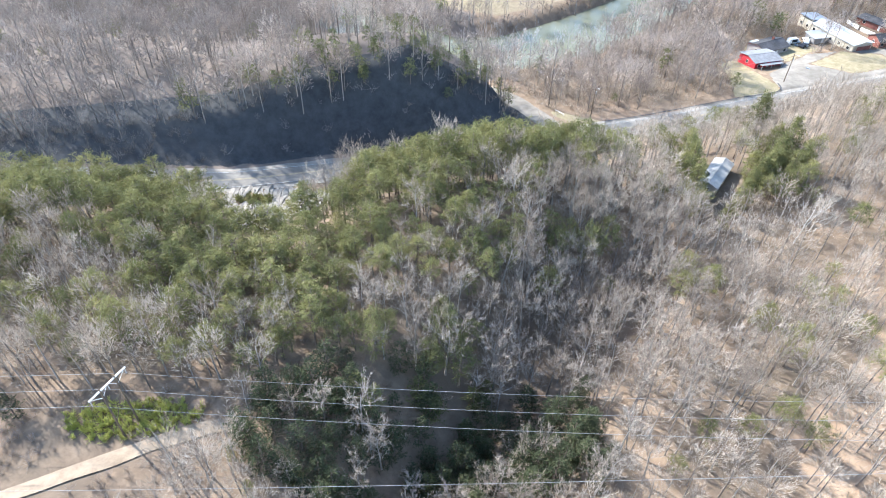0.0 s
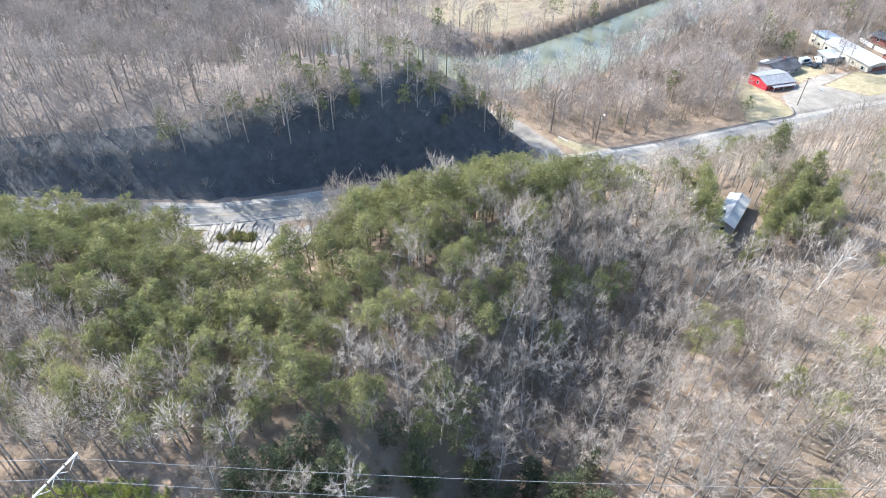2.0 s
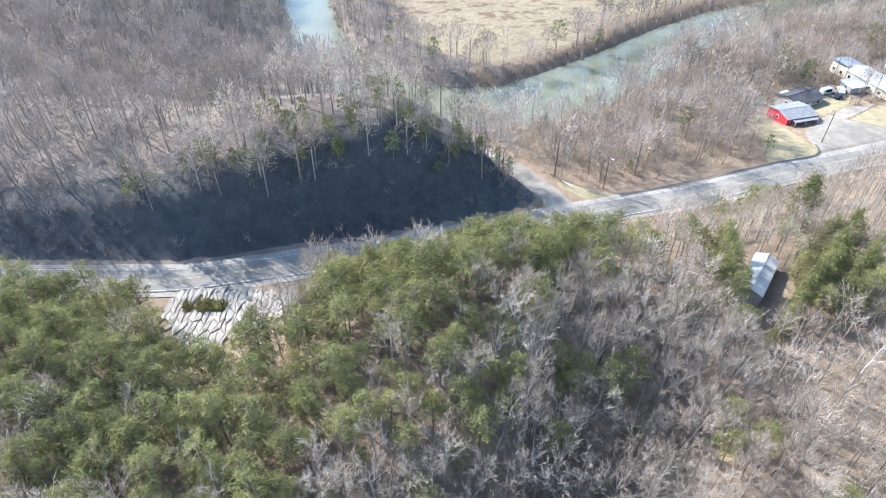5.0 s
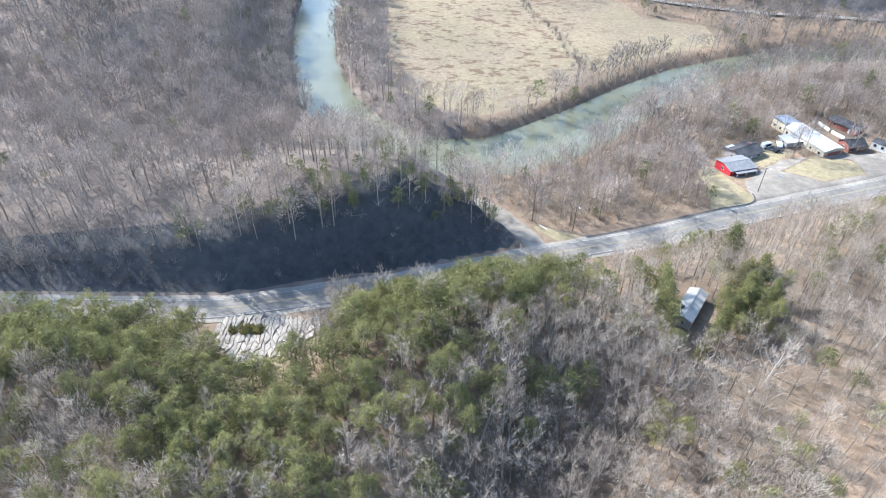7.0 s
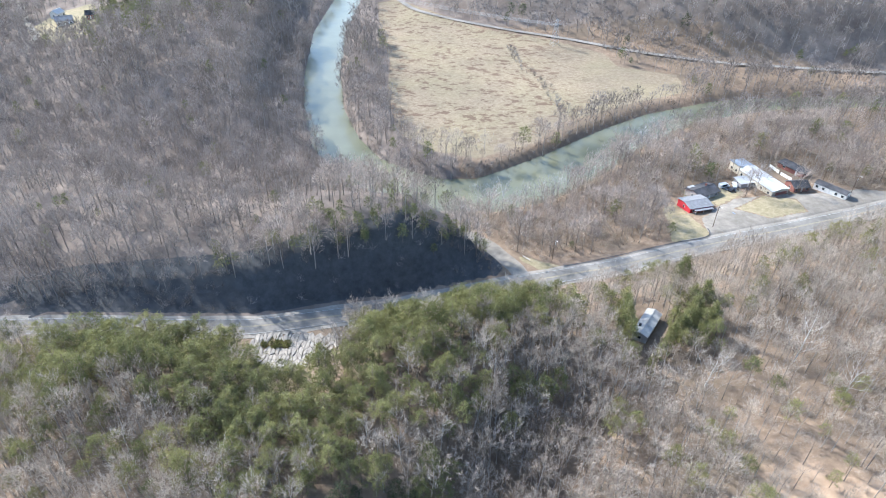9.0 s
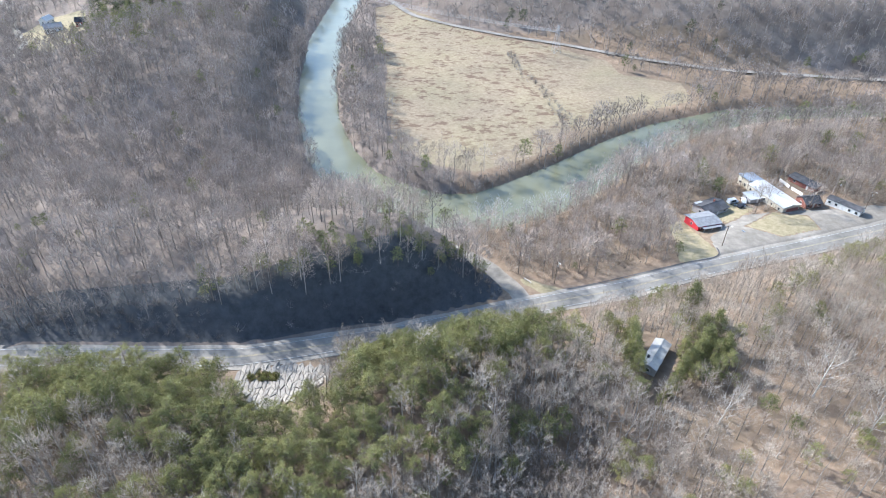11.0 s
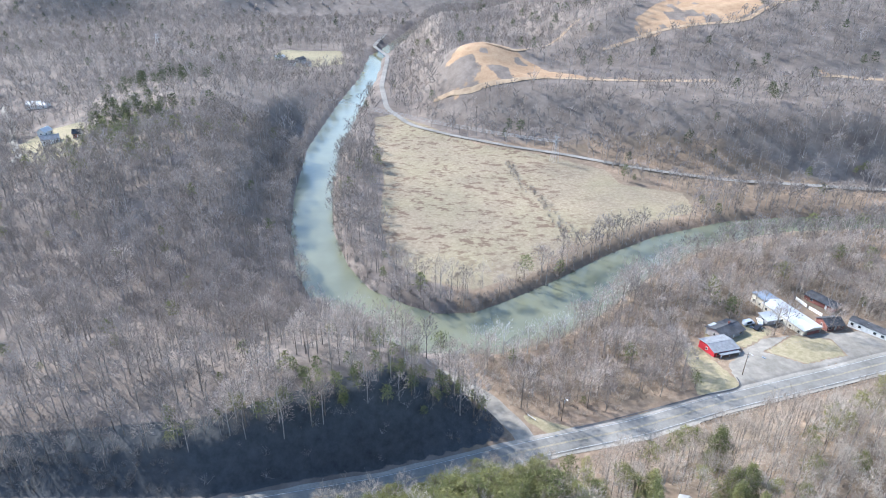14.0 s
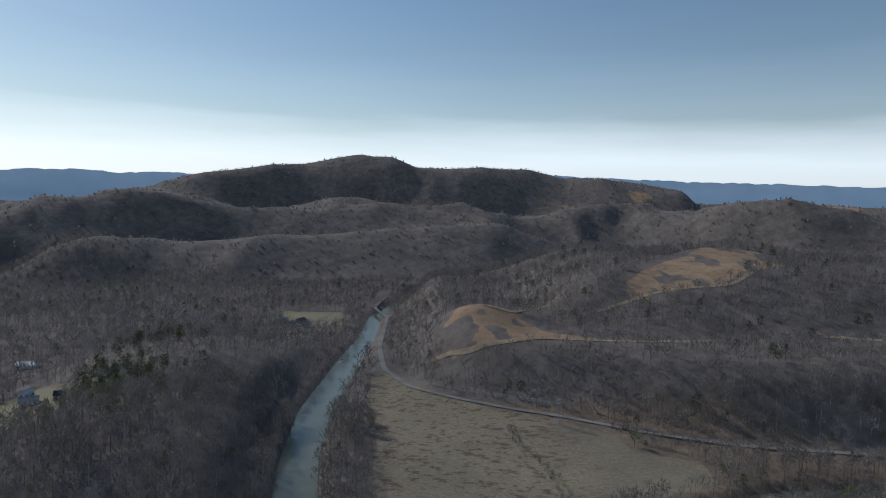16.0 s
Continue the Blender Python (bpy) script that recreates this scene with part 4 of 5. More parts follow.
def ribbed(name, colour, vary, roughness, metallic=0.0, rust=None):
    k = Mat(name, roughness, metallic, 0.4)
    c = k.ramp(k.noise(0.35, 6, 0.7), (0.3, tuple(v * (1 - vary) for v in colour)), (0.65, colour))
    if rust:
        c = k.mix(k.ramp(k.noise(0.55, 7, 0.75), (0.56, (0, 0, 0)), (0.68, (1, 1, 1))), c, rust)
    return k.colour(c).bump(k.noise(3.0, 3, 0.5, (6, 0.2, 1)), 0.4, 0.04).m


M_RED = siding("red_siding", (0.42, 0.03, 0.042))
M_CREAM = siding("cream_siding", (0.58, 0.53, 0.43))
M_WHITE = siding("white_siding", (0.74, 0.73, 0.70))
M_GREYWALL = siding("grey_siding", (0.34, 0.33, 0.32))
M_BRICKRED = plain("dull_red_brick", (0.24, 0.10, 0.08), 0.9, 0.25, 2.5)
M_SHINGLE = plain("grey_shingles", (0.22, 0.225, 0.235), 0.9, 0.2, 2.2)
M_DARKROOF = plain("dark_patched_roof", (0.075, 0.075, 0.08), 0.9, 0.45, 1.2)
M_WHITEROOF = ribbed("white_metal_roof", (0.54, 0.54, 0.53), 0.14, 0.45)
M_HOMEROOF = ribbed("weathered_white_metal_roof", (0.5, 0.485, 0.45), 0.35, 0.6, rust=(0.33, 0.27, 0.22))
M_BLUEROOF = ribbed("blue_grey_metal_roof", (0.28, 0.33, 0.40), 0.25, 0.45)
M_GLASS = plain("dark_window_glass", (0.03, 0.035, 0.04), 0.08, 0.1, 1, specular=0.6)
M_TRIM = plain("white_trim", (0.72, 0.71, 0.68), 0.6, 0.12, 2)
M_DARKWOOD = plain("weathered_pole_wood", (0.15, 0.115, 0.085), 0.9, 0.3, 2)
M_GALV = plain("galvanised_steel", (0.55, 0.56, 0.57), 0.45, 0.15, 1, metallic=0.7)
M_WIRE = plain("aluminium_wire", (0.33, 0.33, 0.33), 0.6, 0.1, 1)
M_INSULATOR = plain("porcelain", (0.5, 0.48, 0.45), 0.3, 0.1, 1)
M_RUBBER = plain("tyre_rubber", (0.02, 0.02, 0.02), 0.9, 0.2, 4)
M_WHITEPAINT = plain("white_vehicle_paint", (0.78, 0.78, 0.77), 0.3, 0.06, 0.5, specular=0.5)
M_BLACKPAINT = plain("black_vehicle_paint", (0.03, 0.03, 0.035), 0.3, 0.2, 0.5, specular=0.5)


def window(parent, x, z, wide, tall, y, out, along_y=False):
    """A framed window on a wall that faces along y (or x)."""
    d = 0.07 * out
    def slab(x0, x1, z0, z1, a, b):
        return boxed(min(a, b), max(a, b), x0, x1, z0, z1) if along_y else boxed(x0, x1, min(a, b), max(a, b), z0, z1)
    w = part("window", slab(x - wide / 2 - 0.08, x + wide / 2 + 0.08, z - 0.08, z + tall + 0.08, y, y + d), M_TRIM, parent)
    part("pane", slab(x - wide / 2, x + wide / 2, z, z + tall, y + d * 0.6, y + d * 1.3), M_GLASS, w)
    return w


def house(name, label, x, y, turn, long, wide, tall, rise, wall_mat, roof_mat, windows=3, flat=False, porch=False, chimney=False, eave=0.5, category="house", group=""):
    """Walls, gable or shed roof, door and windows. Long side along local x, front at -y."""
    top = place(name, label, category, x, y, turn, group)
    hx, hy = long / 2, wide / 2
    bm = boxed(-hx, hx, -hy, hy, -0.8, tall)
    if not flat:
        prism(bm, [(-hy + 0.02, tall - 0.01), (hy - 0.02, tall - 0.01), (0, tall + rise - 0.06)], -hx + 0.01, hx - 0.01)
        # the gable prism was drawn along y: turn it on to the long side
        for v in list(bm.verts)[8:]:
            v.co.x, v.co.y = v.co.y, v.co.x
        bmesh.ops.recalc_face_normals(bm, faces=bm.faces)
    wall = part("wall", bm, wall_mat, top)
    if flat:
        bm = prism(bmesh.new(), [(-hy - eave, tall + 0.02), (hy + eave, tall + rise), (hy + eave, tall + rise + 0.18), (-hy - eave, tall + 0.2)], -hx - eave, hx + eave)
        for v in bm.verts:
            v.co.x, v.co.y = v.co.y, v.co.x
        bmesh.ops.recalc_face_normals(bm, faces=bm.faces)
        roof = part("roof", bm, roof_mat, top)
    else:
        drop = rise / hy * eave
        bm = prism(bmesh.new(), [(-hy - eave, tall - drop), (0, tall + rise), (hy + eave, tall - drop), (hy + eave, tall - drop + 0.16), (0, tall + rise + 0.18), (-hy - eave, tall - drop + 0.16)], -hx - eave, hx + eave)
        for v in bm.verts:
            v.co.x, v.co.y = v.co.y, v.co.x
        bmesh.ops.recalc_face_normals(bm, faces=bm.faces)
        roof = part("roof", bm, roof_mat, top)
        part("ridge_cap", boxed(-hx - eave, hx + eave, -0.14, 0.14, tall + rise + 0.12, tall + rise + 0.22), roof_mat, roof)
    for i in range(windows):
        u = -hx + long * (i + 0.5) / windows
        if i == windows // 2:
            d = part("door", boxed(u - 0.45, u + 0.45, -hy - 0.06, -hy, 0.15, 2.15), M_TRIM, top)
            part("door_handle", boxed(u + 0.3, u + 0.36, -hy - 0.12, -hy - 0.06, 1.05, 1.15), M_GALV, d)
        else:
            window(top, u, 1.0, 1.1, 1.1, -hy, -1)
        window(top, u, 1.0, 1.1, 1.1, hy, 1)
    for sx in (-1, 1):
        window(top, 0.0, 1.0, 1.0, 1.1, sx * hx, sx, True)
    if porch:
        p = part("porch_roof", boxed(-hx * 0.75, hx * 0.9, -hy - 2.2, -hy - eave, tall - 0.45, tall - 0.3), roof_mat, top)
        for u in (-hx * 0.7, 0.1, hx * 0.85):
            part("porch_post", boxed(u - 0.08, u + 0.08, -hy - 2.1, -hy - 1.94, -0.5, tall - 0.45), M_TRIM, p)
        part("porch_floor", boxed(-hx * 0.75, hx * 0.9, -hy - 2.2, -hy, -0.6, 0.1), M_GREYWALL, top)
    if chimney:
        c = part("chimney", boxed(hx * 0.3, hx * 0.3 + 0.7, 0.3, 1.0, tall, tall + rise + 1.0), M_BRICKRED, top)
    return top


# ---- roadside yard ----
house("red_house", "red-sided single-storey house with a grey shingle roof", 122.6, 315.5, 16, 11.5, 9.5, 2.9, 0.9, M_RED, M_SHINGLE, porch=True)
h2 = house("dark_roofed_house", "low house with a dark patched roof", 130.5, 328, 28, 13, 9, 2.8, 1.4, M_GREYWALL, M_DARKROOF, chimney=True)
part("roof_patch", boxed(-5.5, -1.5, 2.2, 5.0, 3.0, 3.25), M_WHITEROOF, h2, "white tarpaulin on the roof")
white = house("workshop", "long low workshop with a white metal roof", 162.5, 336, 109, 23, 9.6, 3.4, 0.8, M_CREAM, M_WHITEROOF, windows=5, flat=False, category="workshop")
part("garage_door", boxed(-12.08, -12.0, -3.6, 3.2, 0, 2.7), M_BRICKRED, white, "dull red front under the eave")
house("annex", "shed with a blue-grey metal roof behind the workshop", 157.5, 351, 109, 7, 8, 3.9, 0.8, M_CREAM, M_BLUEROOF, windows=2, flat=True, category="shed")
house("dark_cottage", "small dark-roofed cottage beside the workshop", 177, 331, 10, 8, 7, 2.7, 1.7, M_BRICKRED, M_DARKROOF, windows=3, porch=False)
house("long_mobile_home", "narrow white mobile home with a dark roof", 191.5, 326.5, -52, 15, 5, 2.8, 0.8, M_WHITE, M_DARKROOF, windows=5, eave=0.2, category="mobile home")
barn = house("lean_to", "reddish lean-to shed among brush", 184, 350, -60, 14, 5, 2.4, 0.6, M_BRICKRED, M_DARKROOF, windows=2, flat=True, category="shed")


def fence(points, high, name, label):
    top = tagged(new(name), label, "fence")
    n = 0
    for (xa, ya), (xb, yb) in zip(points[:-1], points[1:]):
        d = math.hypot(xb - xa, yb - ya)
        for i in range(int(d / 2.4)):
            x0, y0 = xa + (xb - xa) * i * 2.4 / d, ya + (yb - ya) * i * 2.4 / d
            m = pose(x0, y0, ground_at(x0, y0), 0, 0, math.degrees(math.atan2(yb - ya, xb - xa)))
            bm = boxed(0.03, 2.33, -0.03, 0.03, 0.1, high)
            bm.transform(m)
            part("panel", bm, M_TRIM, top)
            bm = boxed(-0.05, 0.05, -0.05, 0.05, -0.3, high + 0.1)
            bm.transform(m)
            part("post", bm, M_DARKWOOD, top)


fence([(174, 354), (176, 346), (179, 338)], 1.7, "board_fence", "white board fence behind the workshop")


def vehicle(name, label, x, y, turn, paint, long=5.0, wide=1.9, tall=1.6, van=False, sink=0.0):
    top = place(name, label, "vehicle", x, y, turn)
    a, b = long / 2, wide / 2
    if van:
        outline = [(-a, 0.45), (a, 0.45), (a, 1.0), (a - 0.9, 1.15), (a - 1.5, tall), (-a, tall)]
    else:
        outline = [(-a, 0.4), (a, 0.4), (a, 0.85), (a - 1.2, 0.98), (a - 1.9, tall), (-a + 1.0, tall), (-a + 0.3, 1.0), (-a, 0.95)]
    bm = prism(bmesh.new(), outline, -b, b)
    bmesh.ops.bevel(bm, geom=list(bm.edges), offset=0.07, segments=1, affect="EDGES")
    body = part("body", bm, paint, top)
    part("windscreen", prism(bmesh.new(), [(a - 1.25, 1.04), (a - 1.15, 1.04), (a - 1.75, tall - 0.1), (a - 1.85, tall - 0.1)], -b + 0.15, b - 0.15), M_GLASS, top)
    for s in (-1, 1):
        part("side_window", boxed(-a + 0.9, a - 1.9, s * b - 0.02, s * b + 0.02, 1.02, tall - 0.12), M_GLASS, top)
        for u in (-a * 0.6, a * 0.6):
            part("wheel", rods(((u, s * b - 0.2, 0.33), (u, s * b + 0.03, 0.33), 0.33, 0.33, 10)), M_RUBBER, top)
    return top


vehicle("white_van", "white van parked among stored goods", 143.5, 334.5, 20, M_WHITEPAINT, 5.6, 2.1, 2.3, True)
vehicle("white_pickup", "white pickup truck beside a shed", 149, 335.5, 75, M_WHITEPAINT, 5.2, 1.9, 1.7)
vehicle("dark_car", "dark car parked by the house", 145.8, 330.5, 40, M_BLACKPAINT, 4.5, 1.8, 1.45)
vehicle("yard_car", "dark car in the gravel yard", 161, 330.5, 100, M_BLACKPAINT, 4.5, 1.8, 1.45)
house("storage_shed", "open shed with a white metal roof", 154, 336.5, 15, 8, 5.5, 2.4, 0.5, M_GREYWALL, M_WHITEROOF, windows=1, flat=True, category="shed")


def junk(seed, x, y, count, reach):
    rng = np.random.default_rng(seed)
    top = place("junk_pile", "pile of stored boards and scrap in the yard", "scrap pile", x, y)
    for _ in range(count):
        u, v = rng.normal(0, reach, 2)
        a, b, c = rng.uniform(0.3, 1.6, 3) * (1, 0.6, 0.45)
        bm = boxed(-a / 2, a / 2, -b / 2, b / 2, 0, c)
        bm.transform(pose(u, v, -0.05, 0, 0, rng.uniform(0, 180)))
        part("scrap", bm, (M_WHITEROOF, M_DARKROOF, M_DARKWOOD, M_BLUEROOF)[rng.integers(4)], top)


junk(1, 147, 332, 26, 2.4)
junk(2, 163, 329.5, 10, 1.2)
junk(3, 138, 308, 3, 0.6)


def kerb(line, name, label):
    strip(name, [(x, y, ground_at(x, y)) for x, y in line], 0.25, -0.25, 0.45, M_DARKROOF, label, "kerb", step=1.5)


kerb([(54, 266.8), (64, 269.8), (75, 273.4), (92, 279.5), (106, 284.5), (118, 287.5), (122, 290), (121, 294)], "roadside_kerb", "dark low kerb round the corner of the lawn")

def guard_rail(x0, x1, name="guard_rail"):
    """A steel beam on short posts along the far shoulder's edge, south of the road."""
    p = np.array(ROAD, float)
    xs = np.arange(x0, x1, 2.0)
    d = np.interp(xs + 2, p[:, 0], p[:, 1]) - np.interp(xs - 2, p[:, 0], p[:, 1])
    a = np.arctan2(d, 4.0)
    gx, gy = xs + 6.1 * np.sin(a), np.interp(xs, p[:, 0], p[:, 1]) - 6.1 * np.cos(a)
    gz = np.interp(xs, p[:, 0], p[:, 2]) - 0.1
    top = tagged(new(name), "weathered steel guard rail on short posts beside the road", "guard rail")
    for x, y, z, turn in zip(gx, gy, gz, a):
        bm = boxed(-0.07, 0.07, -0.09, 0.09, -1.0, 0.72)
        bm.transform(Matrix.Translation((x, y, z)) @ Matrix.Rotation(turn, 4, "Z"))
        part("post", bm, M_DARKWOOD, top)
    bm = bmesh.new()
    rows = [[bm.verts.new((x - 0.11 * math.sin(t) * o, y + 0.11 * math.cos(t) * o, z + h)) for x, y, z, t in zip(gx, gy, gz, a)]
            for o, h in ((0.9, 0.4), (1.6, 0.48), (0.9, 0.56), (1.6, 0.64), (0.9, 0.72), (0.7, 0.72), (0.7, 0.4))]
    for k in range(len(rows)):
        for i in range(len(xs) - 1):
            r, q = rows[k], rows[(k + 1) % len(rows)]
            bm.faces.new((r[i], r[i + 1], q[i + 1], q[i]))
    part("beam", bm, M_GUARD, top, "dull grey corrugated beam")


M_GUARD = plain("weathered_steel", (0.22, 0.21, 0.2), 0.7, 0.2, 2, metallic=0.4)
guard_rail(96, 232)


def white_barrier(x, y, turn):
    top = place("white_barrier", "low white pipe barrier beside the side road", "barrier", x, y, turn)
    part("rail", rods(((-1.9, 0, 0.75), (1.9, 0, 0.75), 0.1, 0.1, 8)), M_WHITEPAINT, top)
    for u in (-1.6, 1.6):
        part("post", rods(((u, 0, -0.4), (u, 0, 0.72), 0.08, 0.08, 8)), M_WHITEPAINT, top)


white_barrier(39.5, 271.6, -48)

# ---- home in the pines ----
top = house("mobile_home", "old mobile home with a weathered white metal roof under pines", 72.6, 220.6, 55, 13.6, 4.8, 2.7, 0.9, M_GREYWALL, M_HOMEROOF, windows=5, eave=0.25, category="mobile home")
part("vent_box", boxed(-3.6, -2.7, 1.0, 1.8, 3.2, 3.9), M_DARKROOF, top, "dark vent box on the roof")


# ---- poles and lines ----
def utility_pole(x, y, tall=11.0, lamp=False, turn=20):
    top = place("utility_pole", "wooden utility pole with a crossarm" + (" and lamp" if lamp else "") + " beside the road", "utility pole", x, y, turn, "roadside poles", 0.3)
    part("pole", rods(((0, 0, 0), (0, 0, tall), 0.17, 0.11, 8)), M_DARKWOOD, top)
    arm = part("crossarm", boxed(-1.2, 1.2, -0.06, 0.06, tall - 0.8, tall - 0.66), M_DARKWOOD, top)
    for u in (-1.1, -0.4, 0.4, 1.1):
        part("insulator", rods(((u, 0, tall - 0.66), (u, 0, tall - 0.44), 0.06, 0.05, 6)), M_INSULATOR, arm)
    part("transformer", rods(((0.34, 0, tall - 2.6), (0.34, 0, tall - 1.6), 0.22, 0.22, 10)), M_GALV, top)
    if lamp:
        part("lamp_arm", rods(((0, 0, tall - 0.3), (0, -1.6, tall + 0.2), 0.04)), M_GALV, top)
        part("lamp_head", boxed(-0.18, 0.18, -2.1, -1.4, tall + 0.12, tall + 0.28, 0.05), M_WHITEPAINT, top)
    return top


POLES = [(49.7, 270.2), (124, 296), (199, 323.5), (192, 336)]
for (x, y), lamp in zip(POLES, (True, True, True, False)):
    utility_pole(x, y, 11 if lamp else 10, lamp)


def cable(name, label, a, b, sag, radius=0.03, parent=None, steps=24, category="cable"):
    path = []
    for i in range(steps + 1):
        t = i / steps
        p = Vector(a).lerp(Vector(b), t)
        path.append((p.x, p.y, p.z - 4 * sag * t * (1 - t)))
    v, f = tube(path, [radius] * len(path), 4)
    ob = new(name, mesh_of(name, v, f, M_WIRE))
    if parent:
        ob.parent = parent
        return ob
    return tagged(ob, label, category)


pole_top = [Vector((x, y, ground_at(x, y) + 10.2)) for x, y in POLES]
for a, b in ((0, 1), (1, 2), (2, 3)):
    cable("overhead_wire", "thin utility wire between roadside poles", pole_top[a], pole_top[b], 0.8, 0.02)

# two-legged transmission structure on the near hill
HX, HY, HZ = -51.5, 141.8, 34.2
hz = ground_at(HX, HY)
top = tagged(new("transmission_structure"), "two-legged wooden transmission structure with a pale steel crossarm", "power line structure")
top.matrix_world = pose(HX, HY, hz, 0, 0, 66)
hh = HZ - hz
for u in (-1.6, 1.6):
    part("leg", rods(((u, 0, -0.6), (u * 0.92, 0, hh + 0.5), 0.19, 0.14, 8)), M_DARKWOOD, top)
arm = part("crossarm", boxed(-3.7, 3.7, -0.11, 0.11, hh - 0.12, hh + 0.12), M_TRIM, top, "pale steel crossarm")
for s in (-1, 1):
    part("brace", rods(((s * 1.55, 0, hh - 1.7), (s * 3.4, 0, hh - 0.1), 0.05), ((s * 1.55, 0, hh - 1.7), (s * 0.2, 0, hh - 0.1), 0.05)), M_TRIM, top, "pale steel brace")
part("cross_brace", rods(((-1.55, 0, hh * 0.35), (1.5, 0, hh * 0.75), 0.06), ((1.55, 0, hh * 0.35), (-1.5, 0, hh * 0.75), 0.06)), M_DARKWOOD, top)
for u in (-3.5, 0, 3.5):
    part("insulator_string", rods(((u, 0, hh - 0.15), (u, 0, hh - 1.3), 0.08, 0.08, 6)), M_INSULATOR, arm)
line = tagged(new("power_line"), "three sagging aluminium conductors across the hillside", "power line")
for u in (-3.5, 0.0, 3.5):
    a = (HX + u * math.cos(radians(66)), HY + u * math.sin(radians(66)), HZ - 1.3)
    cable("conductor", "", a, (HX - 170, HY + u - 4, HZ + 2), 3.0, 0.035, line)
    cable("conductor", "", a, (HX + 230, HY + u * 1.1 - 3, HZ + 4), 6.0, 0.03, line)
cable("conductor", "", (-170, 122, 34), (190, 136, 34), 5, 0.035, line, 40)


def lattice_tower(x, y, tall, name="lattice_tower"):
    top = place(name, "grey steel lattice transmission tower in the meadow", "transmission tower", x, y, 20)
    w0, w1 = 2.6, 0.5
    at = lambda s, t: Vector((s[0] * (w0 + (w1 - w0) * t), s[1] * (w0 + (w1 - w0) * t), tall * t))
    corners = [(-1, -1), (1, -1), (1, 1), (-1, 1)]
    for c in corners:
        part("leg", rods((at(c, -0.02), at(c, 1.0), 0.1, 0.07, 4)), M_GALV, top)
    for k in range(6):
        bm = bmesh.new()
        for i in range(4):
            a, b = corners[i], corners[(i + 1) % 4]
            rod(bm, at(a, k / 6), at(b, (k + 1) / 6), 0.05, 0.05, 3)
            rod(bm, at(b, k / 6), at(a, (k + 1) / 6), 0.05, 0.05, 3)
        part("bracing", bm, M_GALV, top)
    for z, r in ((0.78, 4.0), (0.92, 3.2)):
        part("crossarm", rods(((-r, 0, tall * z), (r, 0, tall * z), 0.09, 0.09, 4), ((-r, 0, tall * z), (0, 0, tall * (z + 0.06)), 0.05, 0.05, 3), ((r, 0, tall * z), (0, 0, tall * (z + 0.06)), 0.05, 0.05, 3)), M_GALV, top)
    return top


TX, TY, TH = 93, 552, 20
lattice_tower(TX, TY, TH)
lattice_tower(-335, 905, 22)
tz1, tz2 = ground_at(TX, TY) + TH * 0.78, ground_at(-335, 905) + 22 * 0.85
far_line = tagged(new("far_power_line"), "sagging transmission wires over the river valley", "power line")
for u in (-4, -1.5, 1.5, 4):
    cable("conductor", "", (TX + u * 0.9, TY + u * 0.4, tz1), (-335 + u * 1.4, 905 + u * 1.2, tz2), 16, 0.09, far_line, 40)

strip("dirt_track", [(-92, 121, 0), (-75, 127, 0), (-64, 131.5, 0), (-56, 135, 0), (-48, 138.6, 0), (-40, 141.6, 0), (-33, 142.5, 0)], 1.4, -1.4, 0.18, asphalt("sandy_track", (0.25, 0.19, 0.135), (0.4, 0.32, 0.235), 0.5), "sandy dirt track through the power-line clearing", "track", step=1.5, drape=True, wander=0.5)

# ---- hamlets across the river ----
for i, (x, y, turn, l, w, wm, rm, lab) in enumerate((
        (-261.5, 528, 30, 11, 8, M_WHITE, M_SHINGLE, "pale farmhouse with a grey roof on a lawn"), (-277, 549, 80, 8, 6, M_WHITE, M_WHITEROOF, "small white shed on a lawn"),
        (-243, 531, 10, 6, 4, M_BRICKRED, M_DARKROOF, "small brown shed beside a lawn"), (-326, 628, 10, 16, 9, M_WHITE, M_WHITEROOF, "white-roofed house among trees"),
        (-168, 866, 0, 14, 8, M_WHITE, M_DARKROOF, "far white house by the river"), (-186, 896, 40, 12, 8, M_CREAM, M_WHITEROOF, "far pale house with a light roof"),
        (-147, 862, 15, 10, 7, M_WHITE, M_SHINGLE, "far white cottage near the river"), (-159, 884, 60, 12, 8, M_GREYWALL, M_DARKROOF, "far grey house with a dark roof"))):
    house("farmhouse", lab, x, y, turn, l, w, 3.2, 2.2, wm, rm, windows=3)
strip("farm_lane", [(-262, 470, 0), (-268, 502, 0), (-300, 545, 0), (-322, 584, 0), (-360, 632, 0)], 2.2, -2.2, 0.3, M_GRAVEL, "pale gravel lane to a farm", "lane", drape=True)


# ---- rock outcrop below the road ----
def rock_material():
    k = Mat("pale_sandstone", 0.9, 0, 0.2)
    c = k.ramp(k.noise(0.6, 7, 0.7), (0.3, (0.22, 0.2, 0.174)), (0.7, (0.35, 0.325, 0.288)))
    c = k.mix(1.0, c, k.ramp(k.each(), (0, (0.85, 0.85, 0.86)), (1, (1.1, 1.08, 1.05))), "MULTIPLY")
    return k.colour(c).bump(k.noise(2, 6, 0.7), 0.6, 0.15).m


